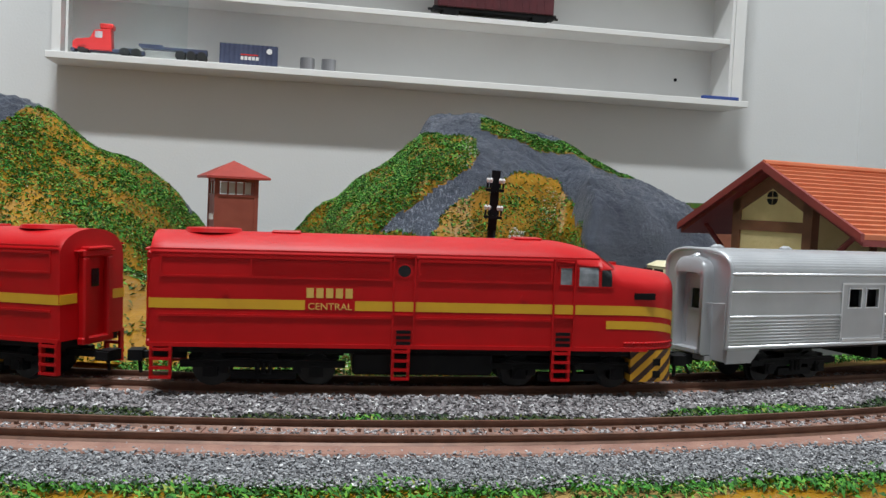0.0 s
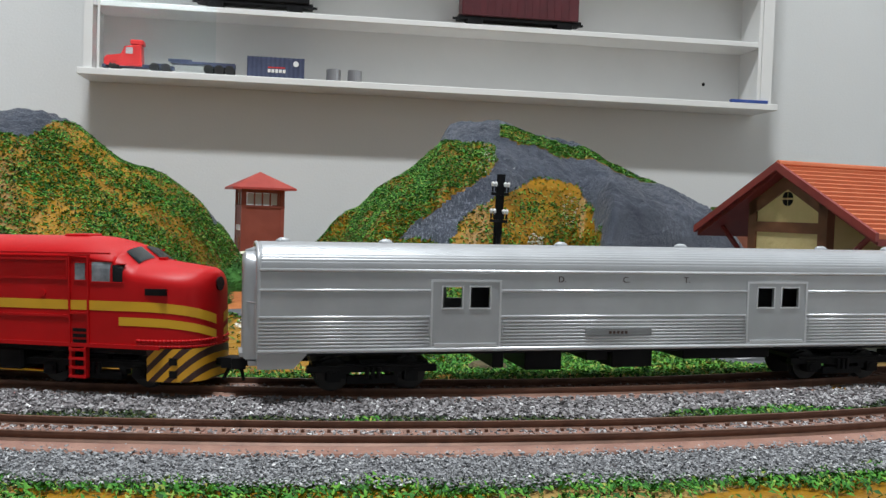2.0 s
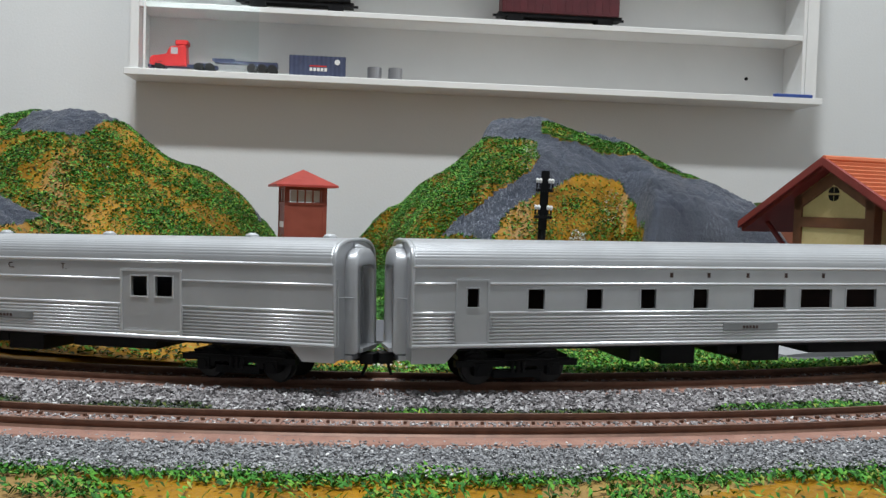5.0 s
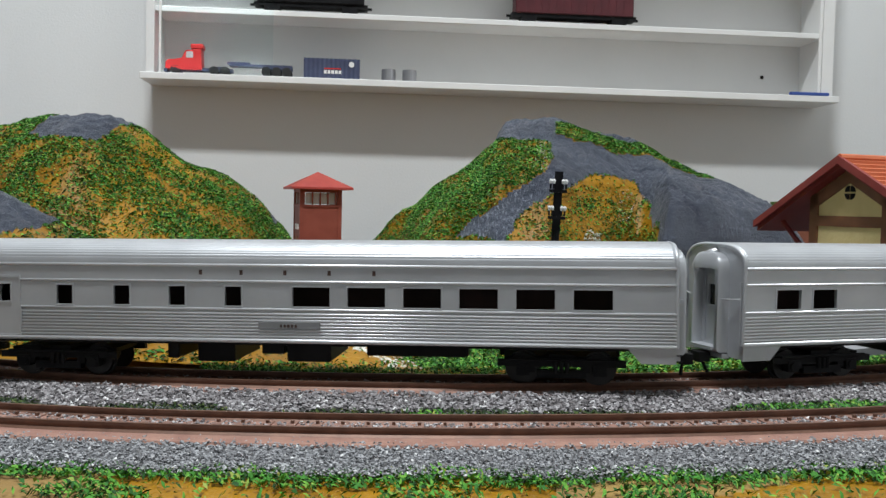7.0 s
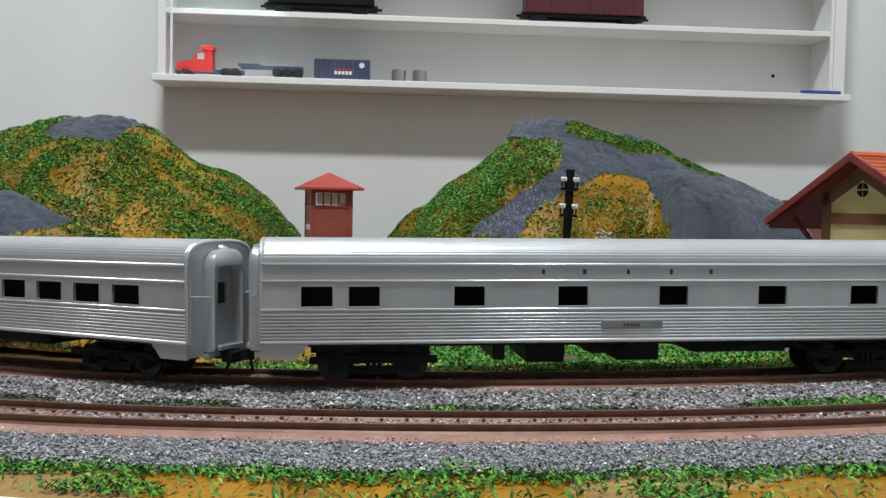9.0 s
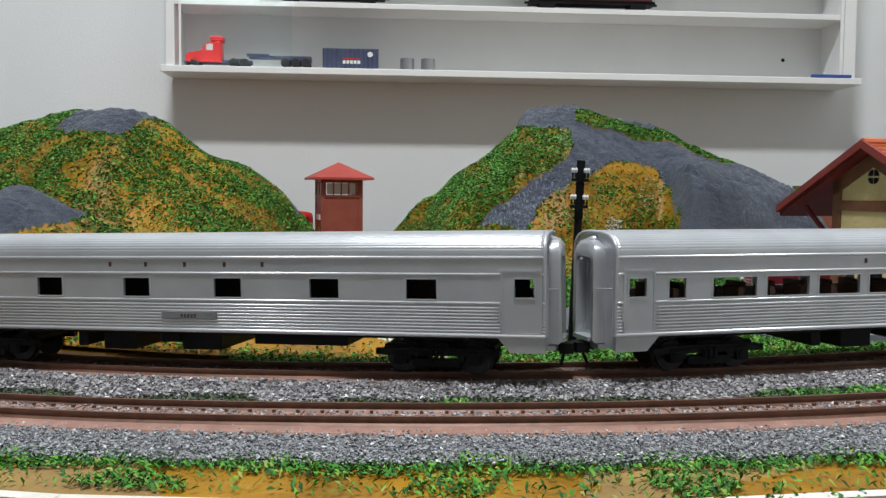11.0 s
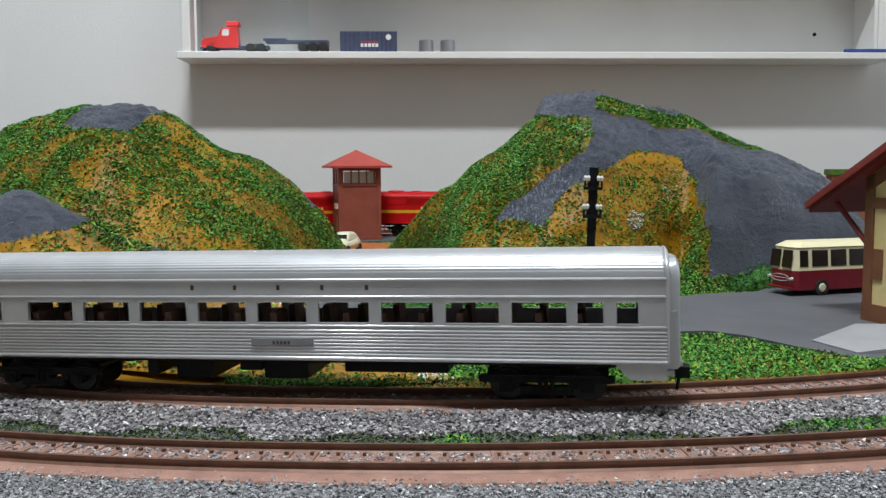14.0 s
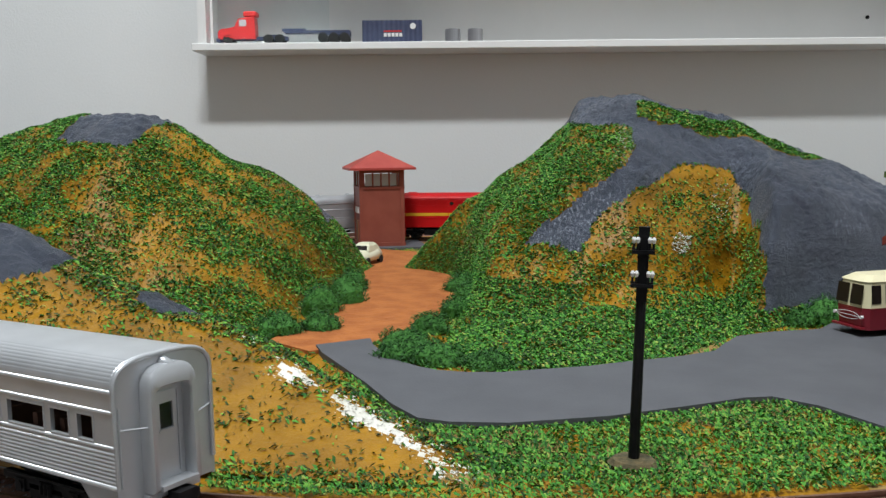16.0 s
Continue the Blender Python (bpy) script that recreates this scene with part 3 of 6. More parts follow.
wants = (right_want, patchy(9, 2.3, 0.2, 0.95, 0.02), mound_want)
for (pts, fs, kinds), want, den in zip(FLOCKED, wants, (10500, 9300, 5600)):
    P = over_hill(pts, fs, kinds, den, rng, want)
    half = rng.random(len(P)) < (0.82 if want is not mound_want else 0.5)
    flakes("turf", P[half] + (0, 0, 0.004), 0.032, M_FLOCK, "green flock turf on a hill", int(rng.integers(99)))
    flakes("turf", P[~half] + (0, 0, 0.004), 0.028, M_DARKFLOCK, "dark olive flock bits on a hill", int(rng.integers(99)))


def white_bits(index, n, where, seed, size=0.02):
    """Flecks of bare plaster that show through the turf of a hill."""
    pts, fs, kinds = FLOCKED[index]
    g = np.random.default_rng(seed)
    c = pts[np.array(fs)].mean(axis=1)
    near = [i for i in range(len(fs)) if kinds[i] != 1 and where(*c[i])]
    pick_ = g.choice(near, n)
    P = c[pick_] + g.uniform(-0.015, 0.015, (n, 3)) + (0, -0.004, 0.006)
    return flakes("plaster_flecks", P, size, M_SNOW, "white plaster flecks on a hill", seed, up=0.4, category="plaster")


white_bits(0, 330, lambda x, y, z: y < 5.6 and spot(x, z, 0.55, 0.56, 0.085, 0.07, 6, 0.9), 51)
white_bits(0, 280, lambda x, y, z: y < 5.8 and spot(x, z, 0.9, 0.86, 0.1, 0.17, 6, 0.9), 52, 0.014)
white_bits(0, 300, lambda x, y, z: y < 6.2 and abs(x - 0.12) < 0.1 + 0.06 * n2(y, z, 6) and 1.05 < z < 1.5, 53, 0.014)
white_bits(0, 60, lambda x, y, z: y < 4.8 and -0.6 < x < 0.3 and 0.15 < z < 0.5, 54, 0.014)
white_bits(1, 90, lambda x, y, z: y < 5.2 and n2(x, z, 3, 3) > 0.25, 55, 0.014)
white_bits(2, 500, lambda x, y, z: -1.95 < x < -0.45 and abs((y - 1.39) - (-1.1 - x) * 0.75) < 0.08 + 0.2 * n2(x, y, 4, 9), 56, 0.02)


def inside(x, y, poly):
    c = False
    for (xa, ya), (xb, yb) in zip(poly, poly[1:] + poly[:1]):
        if (ya > y) != (yb > y) and x < (xb - xa) * (y - ya) / (yb - ya) + xa:
            c = not c
    return c


def field(x0, x1, y0, y1, n, want):
    out = []
    for x, y, k in zip(rng.uniform(x0, x1, n), rng.uniform(y0, y1, n), rng.random(n)):
        if k < want(x, y) and not inside(x, y, road) and not inside(x, y, dirt):
            out.append((x, y, ground_z(x, y) + 0.012))
    return np.array(out)


def lawn(x, y):
    if radius_off(x, y) > -0.23:
        return 0
    if x < -0.5 and y < 1.42 + (-1.1 - x) * 0.75 and radius_off(x, y) < -0.38 + 0.1 * n2(x, y, 4, 2):
        return 0.12
    return 0.85 + 0.15 * (n2(x, y, 2.4, 6) > -0.12) - 0.4 * (n2(x, y, 3.1, 1) > 0.36)


flakes("lawn", field(-1.6, 3.2, 0.5, 2.5, 75000, lawn) + (0, 0, 0.002), 0.027, M_FLOCK, "bright green flock grass beside the track", 21, up=0.9, category="grass")
flakes("lawn", field(-1.6, 2.6, 2.6, 4.9, 14000, lambda x, y: 0.8), 0.034, M_FLOCK, "green flock grass at the foot of a hill", 22, up=0.8, category="grass")
flakes("lawn", field(-6.2, -1.6, 1.2, 9.5, 26000, lambda x, y: 0.85 if radius_off(x, y) < -0.3 else 0), 0.034, M_FLOCK, "green flock grass between the hills", 23, category="grass")


def verge(x, y):
    o = radius_off(x, y) - OUTER
    if o < 0.44:
        return 0
    band = o - 0.44
    g = 1.0 if band < 0.16 + 0.1 * n2(x, y, 2.6, 3) else 0.1 + 0.75 * (n2(x, y, 2.9, 8) > 0.22)
    return g


VP = field(-3.2, 3.2, -1.2, 0.8, 110000, verge)
VP[:, 2] -= 0.03
flakes("verge", VP, 0.026, M_FLOCK, "green flock verge along the table edge", 24, up=0.9, category="grass")


def midstrip(x, y):
    o = radius_off(x, y)
    if not 0.45 < o < 0.68:
        return 0
    return 1.0 * (n2(x, y, 1.9, 6) > (0.58 - o) * 4 - 0.34)


MP = field(-3.4, 3.4, -0.4, 1.5, 100000, midstrip)
MP[:, 2] = rng.uniform(-0.026, -0.006, len(MP)) + np.array([ground_lift(x, y) for x, y, _ in MP])
MG = np.array([n2(x, y, 1.3, 2) > 0.36 for x, y, _ in MP])
flakes("weeds", MP[~MG | (rng.random(len(MP)) < 0.3)], 0.02, M_DARKFLOCK, "dry olive weeds between the two tracks", 25, category="grass")
flakes("weeds", MP[MG], 0.022, M_FLOCK, "green weeds between the two tracks", 26, category="grass")


def bush(x, y, r, h, seed):
    g = np.random.default_rng(seed)
    n = int(2000 * r / 0.2)
    v = g.normal(size=(n, 3))
    v /= np.linalg.norm(v, axis=1)[:, None]
    v[:, 2] = np.abs(v[:, 2])
    lump = 1 + 0.35 * np.array([noise.noise(Vector(p) * 2.3 + Vector((seed, 0, 0))) for p in v])
    P = v * np.array([r, r, h]) * (lump * g.uniform(0.72, 1.02, n))[:, None]
    ob = flakes("bush", P, 0.021, M_BUSH, "dark green foam bush beside the road", seed, up=0.7, category="bush")
    del ob["kind"]
    bm = bmesh.new()
    bmesh.ops.create_icosphere(bm, subdivisions=2, radius=1)
    for q in bm.verts:
        q.co = Vector((q.co.x * r * 0.85, q.co.y * r * 0.85, max(q.co.z, -0.1) * h * 0.85)) * U * (1 + 0.2 * noise.noise(q.co * 2.3 + Vector((seed, 0, 0))))
    part("inner_foliage", bm, M_BUSH, ob)
    ob.matrix_basis = Matrix.Translation((x * U, y * U, 0.0))
    return tagged(ob, group="bushes along the road")


for i, (x, y, r, h) in enumerate(((-2.12, 3.78, 0.17, 0.14), (-2.38, 3.6, 0.2, 0.16), (-2.36, 4.45, 0.2, 0.24), (-2.3, 4.95, 0.2, 0.26), (-2.42, 5.6, 0.16, 0.22), (-1.36, 3.3, 0.2, 0.13), (-1.05, 2.92, 0.2, 0.13), (-1.28, 2.98, 0.2, 0.12),
                                  (-0.72, 2.86, 0.17, 0.1), (-1.3, 3.85, 0.16, 0.14), (-1.22, 4.5, 0.16, 0.16), (-1.2, 5.1, 0.2, 0.2), (-1.38, 5.7, 0.2, 0.18), (1.62, 4.62, 0.2, 0.2), (1.42, 4.5, 0.14, 0.13))):
    bush(x, y, r, h, 40 + i)

# ---- signal tower
M_BRICKRED = mottled("brick_red_plastic", (0.24, 0.055, 0.035), (0.28, 0.07, 0.045), 50, 0.55, relief=0.0001, fine=900)
M_ROOFRED = mottled("red_roof_plastic", (0.36, 0.045, 0.035), (0.42, 0.06, 0.045), 60, 0.5)
M_BARGE = mottled("dark_red_board", (0.2, 0.025, 0.022), (0.25, 0.035, 0.028), 60, 0.5)
M_PANE = material("pale_window_film", (0.5, 0.5, 0.5), 0.25)
M_CREAMWALL = mottled("cream_stucco", (0.72, 0.57, 0.26), (0.78, 0.63, 0.31), 60, 0.8, relief=0.0006, fine=330)
M_TIMBER = mottled("brown_timber", (0.17, 0.065, 0.03), (0.22, 0.09, 0.04), 90, 0.6, relief=0.0001, fine=600)
M_TILE = mottled("orange_roof_tile", (0.55, 0.14, 0.055), (0.6, 0.18, 0.075), 70, 0.55)
M_CONCRETE = mottled("pale_platform", (0.26, 0.265, 0.28), (0.3, 0.305, 0.32), 40, 0.75)

tower = thing("signal_tower", "brick-red signal tower with a hipped red roof", "tower", Matrix.Translation((-3.2 * U, 9.38 * U, 0)) @ Matrix.Rotation(radians(24), 4, "Z"))
W, T0, T1 = 0.29, 0.0, 1.08
bm = bmesh.new()
slab(bm, -W, W, -W, W, T0, 0.82, U)
slab(bm, -W, W, -W, W, 1.0, T1, U)
for sx in (-1, 1):
    for sy in (-1, 1):
        slab(bm, *sorted((sx * W, sx * (W - 0.06))), *sorted((sy * W, sy * (W - 0.06))), 0.82, 1.0, U)
part("wall", bm, M_BRICKRED, tower)
bm = bmesh.new()
for sx in (-1, 1):
    for sy in (-1, 1):
        slab(bm, *sorted((sx * (W + 0.012), sx * (W - 0.04))), *sorted((sy * (W + 0.012), sy * (W - 0.04))), 0.02, T1, U)
slab(bm, -W - 0.015, W + 0.015, -W - 0.015, W + 0.015, 0.79, 0.82, U)
slab(bm, -W - 0.02, W + 0.02, -W - 0.02, W + 0.02, -0.02, 0.07, U)
part("corner_trim", bm, M_BRICKRED, tower)
bm = bmesh.new()
E, R0, R1 = 0.44, 1.07, 1.3
vs = [bm.verts.new((x * U, y * U, z * U)) for x, y, z in ((-E, -E, R0), (E, -E, R0), (E, E, R0), (-E, E, R0), (-E, -E, R0 - 0.03), (E, -E, R0 - 0.03), (E, E, R0 - 0.03), (-E, E, R0 - 0.03), (0, 0, R1))]
for q in ((0, 1, 8), (1, 2, 8), (2, 3, 8), (3, 0, 8), (4, 7, 6, 5), (0, 4, 5, 1), (1, 5, 6, 2), (2, 6, 7, 3), (3, 7, 4, 0)):
    bm.faces.new([vs[i] for i in q])
part("roof", bm, M_ROOFRED, tower, "red hipped roof")
for face, n in ((0, 4), (1, 2)):
    for i in range(n):
        a = -W + 0.07 + (2 * W - 0.14) * i / n
        b = -W + 0.07 + (2 * W - 0.14) * (i + 1) / n - 0.02
        bm = bmesh.new()
        if face == 0:
            slab(bm, a, b, -W + 0.01, -W + 0.02, 0.83, 0.99, U)
        else:
            slab(bm, -W + 0.01, -W + 0.02, a, b, 0.83, 0.99, U)
        win = part("window", bm, M_PANE, tower, "pale square window")
        bm = bmesh.new()
        if face == 0:
            slab(bm, b, b + 0.02, -W - 0.005, -W + 0.02, 0.82, 1.0, U)
        else:
            slab(bm, -W - 0.005, -W + 0.02, b, b + 0.02, 0.82, 1.0, U)
        part("mullion", bm, M_BRICKRED, win)
bm = bmesh.new()
slab(bm, -W - 0.015, -W + 0.005, -0.08, 0.13, 0.02, 0.36, U)
part("door", bm, M_TIMBER, tower, "dark brown door")
bm = bmesh.new()
slab(bm, -W - 0.02, -W + 0.005, -0.15, 0.1, 0.46, 0.54, U)
part("sign", bm, M_WHITE, tower, "small white sign")
bm = bmesh.new()
slab(bm, -0.6, 0.6, -0.5, 0.42, -0.05, 0.02, U)
part("base_slab", bm, M_ASPHALT, tower)

# ---- station house
AX = radians(24)
st = thing("station_house", "cream station house with brown timbers and orange tile roof", "station", Matrix.Translation((2.1 * U, 2.56 * U, 0)) @ Matrix.Rotation(AX, 4, "Z"))
HWD, LEN, EH, RH, OV = 0.36, 1.75, 0.76, 1.2, 0.84
# local x runs along the ridge, the gable wall stands at x = 0
pitch = (RH - EH) / OV


def roof_z(y):
    return RH - abs(y) * pitch


bm = bmesh.new()
prof = [(-HWD, 0.0), (HWD, 0.0), (HWD, roof_z(HWD) - 0.05), (0, RH - 0.05), (-HWD, roof_z(HWD) - 0.05)]
extrude_profile(bm, prof, 0.0, LEN, U)
part("wall", bm, M_CREAMWALL, st, "rough cream stucco wall")
g = 0.012


def timber(*box):
    bm = bmesh.new()
    slab(bm, *box, U)
    part("timber", bm, M_TIMBER, st, "brown timber")


for y in (-HWD, HWD - 0.07):
    timber(-g, 0.05, y - (0.008 if y < 0 else 0), y + 0.07 + (0 if y < 0 else 0.008), 0.0, roof_z(HWD) - 0.03)
timber(-g, 0.0, -HWD + 0.07, HWD - 0.07, 0.76, 0.83)
timber(-g - 0.004, 0.0, -HWD - 0.01, HWD + 0.01, 0.0, 0.14)
for sy in (-1, 1):
    bm = bmesh.new()
    vs = [bm.verts.new((x * U, y * U, z * U)) for x in (-g, 0.0) for y, z in ((0, RH - 0.06), (sy * HWD, roof_z(HWD) - 0.06), (sy * HWD, roof_z(HWD) - 0.15), (0, RH - 0.15))]
    for q in ((0, 1, 5, 4), (1, 2, 6, 5), (2, 3, 7, 6), (3, 0, 4, 7), (0, 3, 2, 1), (4, 5, 6, 7)):
        bm.faces.new([vs[j] for j in q])
    part("timber", bm, M_TIMBER, st, "brown timber")
    for x in (0.5, 1.0, 1.5):
        timber(x, x + 0.06, *sorted((sy * HWD, sy * (HWD + 0.012))), 0.14, 0.93)
    timber(0.05, LEN, *sorted((sy * HWD, sy * (HWD + 0.014))), 0.0, 0.14)
for sy in (-1, 1):
    bm = bmesh.new()
    vs = [bm.verts.new((x * U, y * U, z * U)) for x in (-0.085, LEN + 0.085) for y, z in ((0, RH - 0.012), (sy * OV, EH - 0.012), (sy * OV, EH - 0.05), (0, RH - 0.05))]
    for q in ((0, 1, 5, 4), (1, 2, 6, 5), (2, 3, 7, 6), (3, 0, 4, 7), (0, 3, 2, 1), (4, 5, 6, 7)):
        bm.faces.new([vs[j] for j in q])
    slope = part("roof", bm, M_BARGE, st, "roof slope with orange tile courses and dark red underside")
    rows = 16
    for i in range(rows):
        ya, yb = sy * OV * i / rows, sy * OV * (i + 1) / rows
        za, zb = roof_z(ya), roof_z(yb)
        bm = bmesh.new()
        vs = [bm.verts.new((x * U, y * U, z * U)) for x in (-0.09, LEN + 0.09) for y, z in ((ya, za), (yb, zb + 0.02), (yb, zb - 0.01), (ya, za - 0.01))]
        for q in ((0, 1, 5, 4), (1, 2, 6, 5), (2, 3, 7, 6), (3, 0, 4, 7), (0, 3, 2, 1), (4, 5, 6, 7)):
            bm.faces.new([vs[j] for j in q])
        part("tile_course", bm, M_TILE, slope)
    bm = bmesh.new()
    vs = [bm.verts.new((x * U, y * U, z * U)) for x in (-0.115, -0.088) for y, z in ((0, RH + 0.024), (sy * (OV + 0.01), EH + 0.024), (sy * (OV + 0.01), EH - 0.025), (0, RH - 0.03))]
    for q in ((0, 1, 5, 4), (1, 2, 6, 5), (2, 3, 7, 6), (3, 0, 4, 7), (0, 3, 2, 1), (4, 5, 6, 7)):
        bm.faces.new([vs[j] for j in q])
    part("barge_board", bm, M_BARGE, st, "dark red gable board")
    for x in (0.03, 0.53, 1.03, 1.53):
        bm = bmesh.new()
        rod(bm, (x * U, sy * HWD * U, 0.5 * U), (x * U, sy * (OV - 0.14) * U, (roof_z(OV - 0.14) - 0.05) * U), 0.018 * U, 6)
        part("brace", bm, M_BARGE, st, "slanting eaves brace")
bm = bmesh.new()
rod(bm, (-0.1 * U, 0, (RH + 0.01) * U), ((LEN + 0.09) * U, 0, (RH + 0.01) * U), 0.026 * U, 8)
part("ridge", bm, M_TILE, st)
bm = bmesh.new()
for k in range(4):
    q0 = math.pi / 2 * k
    cy, cz = 0.006 * math.copysign(1, math.cos(q0 + 0.7)), 0.985 + 0.006 * math.copysign(1, math.sin(q0 + 0.7))
    fan = [(cy, cz)] + [(cy + 0.04 * math.cos(q0 + math.pi / 2 * i / 6), cz + 0.04 * math.sin(q0 + math.pi / 2 * i / 6)) for i in range(7)]
    fr, bk = [[bm.verts.new((x * U, y * U, z * U)) for y, z in fan] for x in (-0.006, 0.0)]
    bm.faces.new(fr), bm.faces.new(bk[::-1])
    for i in range(8):
        bm.faces.new((fr[i], fr[(i + 1) % 8], bk[(i + 1) % 8], bk[i]))
part("gable_window", bm, M_BLACK, st, "small round gable window in four lights")
bm = bmesh.new()
n = 14
for r0, r1, x0 in ((0.0, 0.11, -0.004),):
    ring_ = [bm.verts.new((x0 * U, (r1 * math.cos(math.pi * i / n)) * U, (0.47 + 0.08 * math.sin(math.pi * i / n)) * U)) for i in range(n + 1)]
    ring_ += [bm.verts.new((x0 * U, -r1 * U, 0.1 * U)), bm.verts.new((x0 * U, r1 * U, 0.1 * U))]
    bm.faces.new(ring_)
part("doorway", bm, M_BLACK, st, "dark arched doorway")
bm = bmesh.new()
for i in range(n):
    a, b = math.pi * i / n, math.pi * (i + 1) / n
    vs = [bm.verts.new((x * U, r * math.cos(q) * U, (0.47 + (r - 0.03) * math.sin(q)) * U)) for x in (-0.02, 0.0) for r, q in ((0.11, a), (0.15, a), (0.15, b), (0.11, b))]
    for q in ((0, 1, 2, 3), (4, 7, 6, 5), (1, 5, 6, 2), (0, 3, 7, 4)):
        bm.faces.new([vs[j] for j in q])
part("arch", bm, M_CREAMWALL, st, "cream arch over the door")
bm = bmesh.new()
slab(bm, -0.008, 0.0, 0.2, 0.29, 0.3, 0.5, U)
slab(bm, -0.008, 0.0, -0.29, -0.2, 0.3, 0.5, U)
part("shutter", bm, M_TIMBER, st)
# side doors and windows under the eaves
for sy in (-1, 1):
    for x in (0.25, 0.75, 1.25):
        bm = bmesh.new()
        slab(bm, x - 0.09, x + 0.09, *sorted((sy * HWD, sy * (HWD + 0.01))), 0.14, 0.55, U)
        d = part("door", bm, M_TIMBER, st, "brown plank door")

plat = thing("platform", "pale grey station platform with a sloping ramp", "platform")
bm = bmesh.new()
ca, sa = math.cos(AX), math.sin(AX)


def st_xy(x, y):
    return 2.1 + x * ca - y * sa, 2.56 + x * sa + y * ca


front = -0.66
top = [st_xy(*p) for p in ((0.0, front), (2.2, front), (2.2, -0.36), (0.0, -0.36))]
plate(bm, top, -0.03, 0.1, U)
part("deck", bm, M_CONCRETE, plat)
bm = bmesh.new()
apron = [(1.44, 2.03, 0.035), (1.6, 1.69, 0.035), (*st_xy(0.0, front), 0.1), (*st_xy(0.0, -0.3), 0.1), (1.8, 2.5, 0.06)]
hi = [bm.verts.new((x * U, y * U, z * U)) for x, y, z in apron]
lo = [bm.verts.new((x * U, y * U, -0.03 * U)) for x, y, z in apron]
bm.faces.new(hi), bm.faces.new(lo[::-1])
for i in range(5):
    bm.faces.new((lo[i], lo[(i + 1) % 5], hi[(i + 1) % 5], hi[i]))
part("ramp", bm, M_CONCRETE, plat, "pale grey ramp")

# ---- telegraph pole
pole = thing("telegraph_pole", "black telegraph pole with white insulators on a round base", "pole", Matrix.Translation((0.16 * U, 1.17 * U, 0)) @ Matrix.Rotation(radians(1.8), 4, "Y"))
bm = bmesh.new()
rod(bm, (0, 0, 0), (0, 0, 0.97 * U), 0.024 * U, 10, 0.02 * U)
slab(bm, -0.022, 0.022, -0.02, 0.02, 0.72, 1.03, U)
part("post", bm, M_BLACK, pole)
bm = bmesh.new()
n = 20
rings = []
for r, z in ((0.1, 0.0), (0.105, 0.02), (0.085, 0.04), (0.03, 0.045)):
    rings.append([bm.verts.new((r * (1 + 0.06 * math.sin(7 * i)) * math.cos(6.283 * i / n) * U, r * math.sin(6.283 * i / n) * U, z * U)) for i in range(n)])
for a, b in zip(rings, rings[1:]):
    for i in range(n):
        bm.faces.new((a[i], a[(i + 1) % n], b[(i + 1) % n], b[i]))
bm.faces.new(rings[-1])
part("base", bm, mottled("dark_turf_base", (0.05, 0.045, 0.02), (0.12, 0.09, 0.04), 300, 0.9, relief=0.001, fine=500), pole, "round dark turf base")
for z in (0.78, 0.92):
    bm = bmesh.new()
    slab(bm, -0.046, 0.046, -0.04, -0.024, z, z + 0.015, U)
    slab(bm, -0.046, 0.046, 0.024, 0.04, z, z + 0.015, U)
    ca_ = part("crossarm", bm, M_BLACK, pole)
    for x in (-0.04, -0.024, 0.024, 0.04):
        for y in (-0.035,):
            bm = bmesh.new()
            rod(bm, (x * U, y * U, (z + 0.018) * U), (x * U, y * U, (z + 0.05) * U), 0.005 * U, 8)
            stem = part("insulator", bm, M_BLACK, ca_)
            bm = bmesh.new()
            rod(bm, (x * U, y * U, (z + 0.045) * U), (x * U, y * U, (z + 0.06) * U), 0.006 * U, 10, 0.0095 * U)
            rod(bm, (x * U, y * U, (z + 0.06) * U), (x * U, y * U, (z + 0.07) * U), 0.0095 * U, 10, 0.005 * U)
            part("insulator", bm, M_WHITE, ca_, "white porcelain insulator")

# ---- bus
M_BUSRED = mottled("dark_red_bus_paint", (0.2, 0.012, 0.022), (0.24, 0.016, 0.028), 60, 0.3)
M_BUSCREAM = mottled("cream_bus_paint", (0.72, 0.66, 0.42), (0.76, 0.7, 0.47), 60, 0.35)
M_RUBBER = material("black_rubber", (0.02, 0.02, 0.02), 0.8)
bus = thing("bus", "cream and dark red vintage bus parked before the rock", "bus", Matrix.Translation((1.65 * U, 4.07 * U, 0.027 * U)) @ Matrix.Rotation(radians(27), 4, "Z") @ Matrix.Diagonal((0.88, 0.88, 0.88, 1)))
BW, BL = 0.185, 1.35
def bus_shell(z0, z1, mat, name, label, inset0=0.0, inset1=0.0):
    bm = bmesh.new()
    rows = []
    for k in range(5):
        u = k / 4
        z = z0 + (z1 - z0) * u
        i = inset0 + (inset1 - inset0) * u
        w, c = BW - i, 0.05
        out = [(i * 1.2 + c, -w), (BL - c - i, -w), (BL - i, -w + c), (BL - i, w - c), (BL - c - i, w), (i * 1.2 + c, w), (i * 1.2 + 0.008, w - c), (i * 1.2, 0), (i * 1.2 + 0.008, -w + c)]
        rows.append([bm.verts.new((x * U, y * U, z * U)) for x, y in out])
    for a, b in zip(rows, rows[1:]):
        for j in range(len(a)):
            bm.faces.new((a[j], a[(j + 1) % len(a)], b[(j + 1) % len(b)], b[j]))
    bm.faces.new(rows[-1]), bm.faces.new(rows[0][::-1])
    return part(name, bm, mat, bus, label)


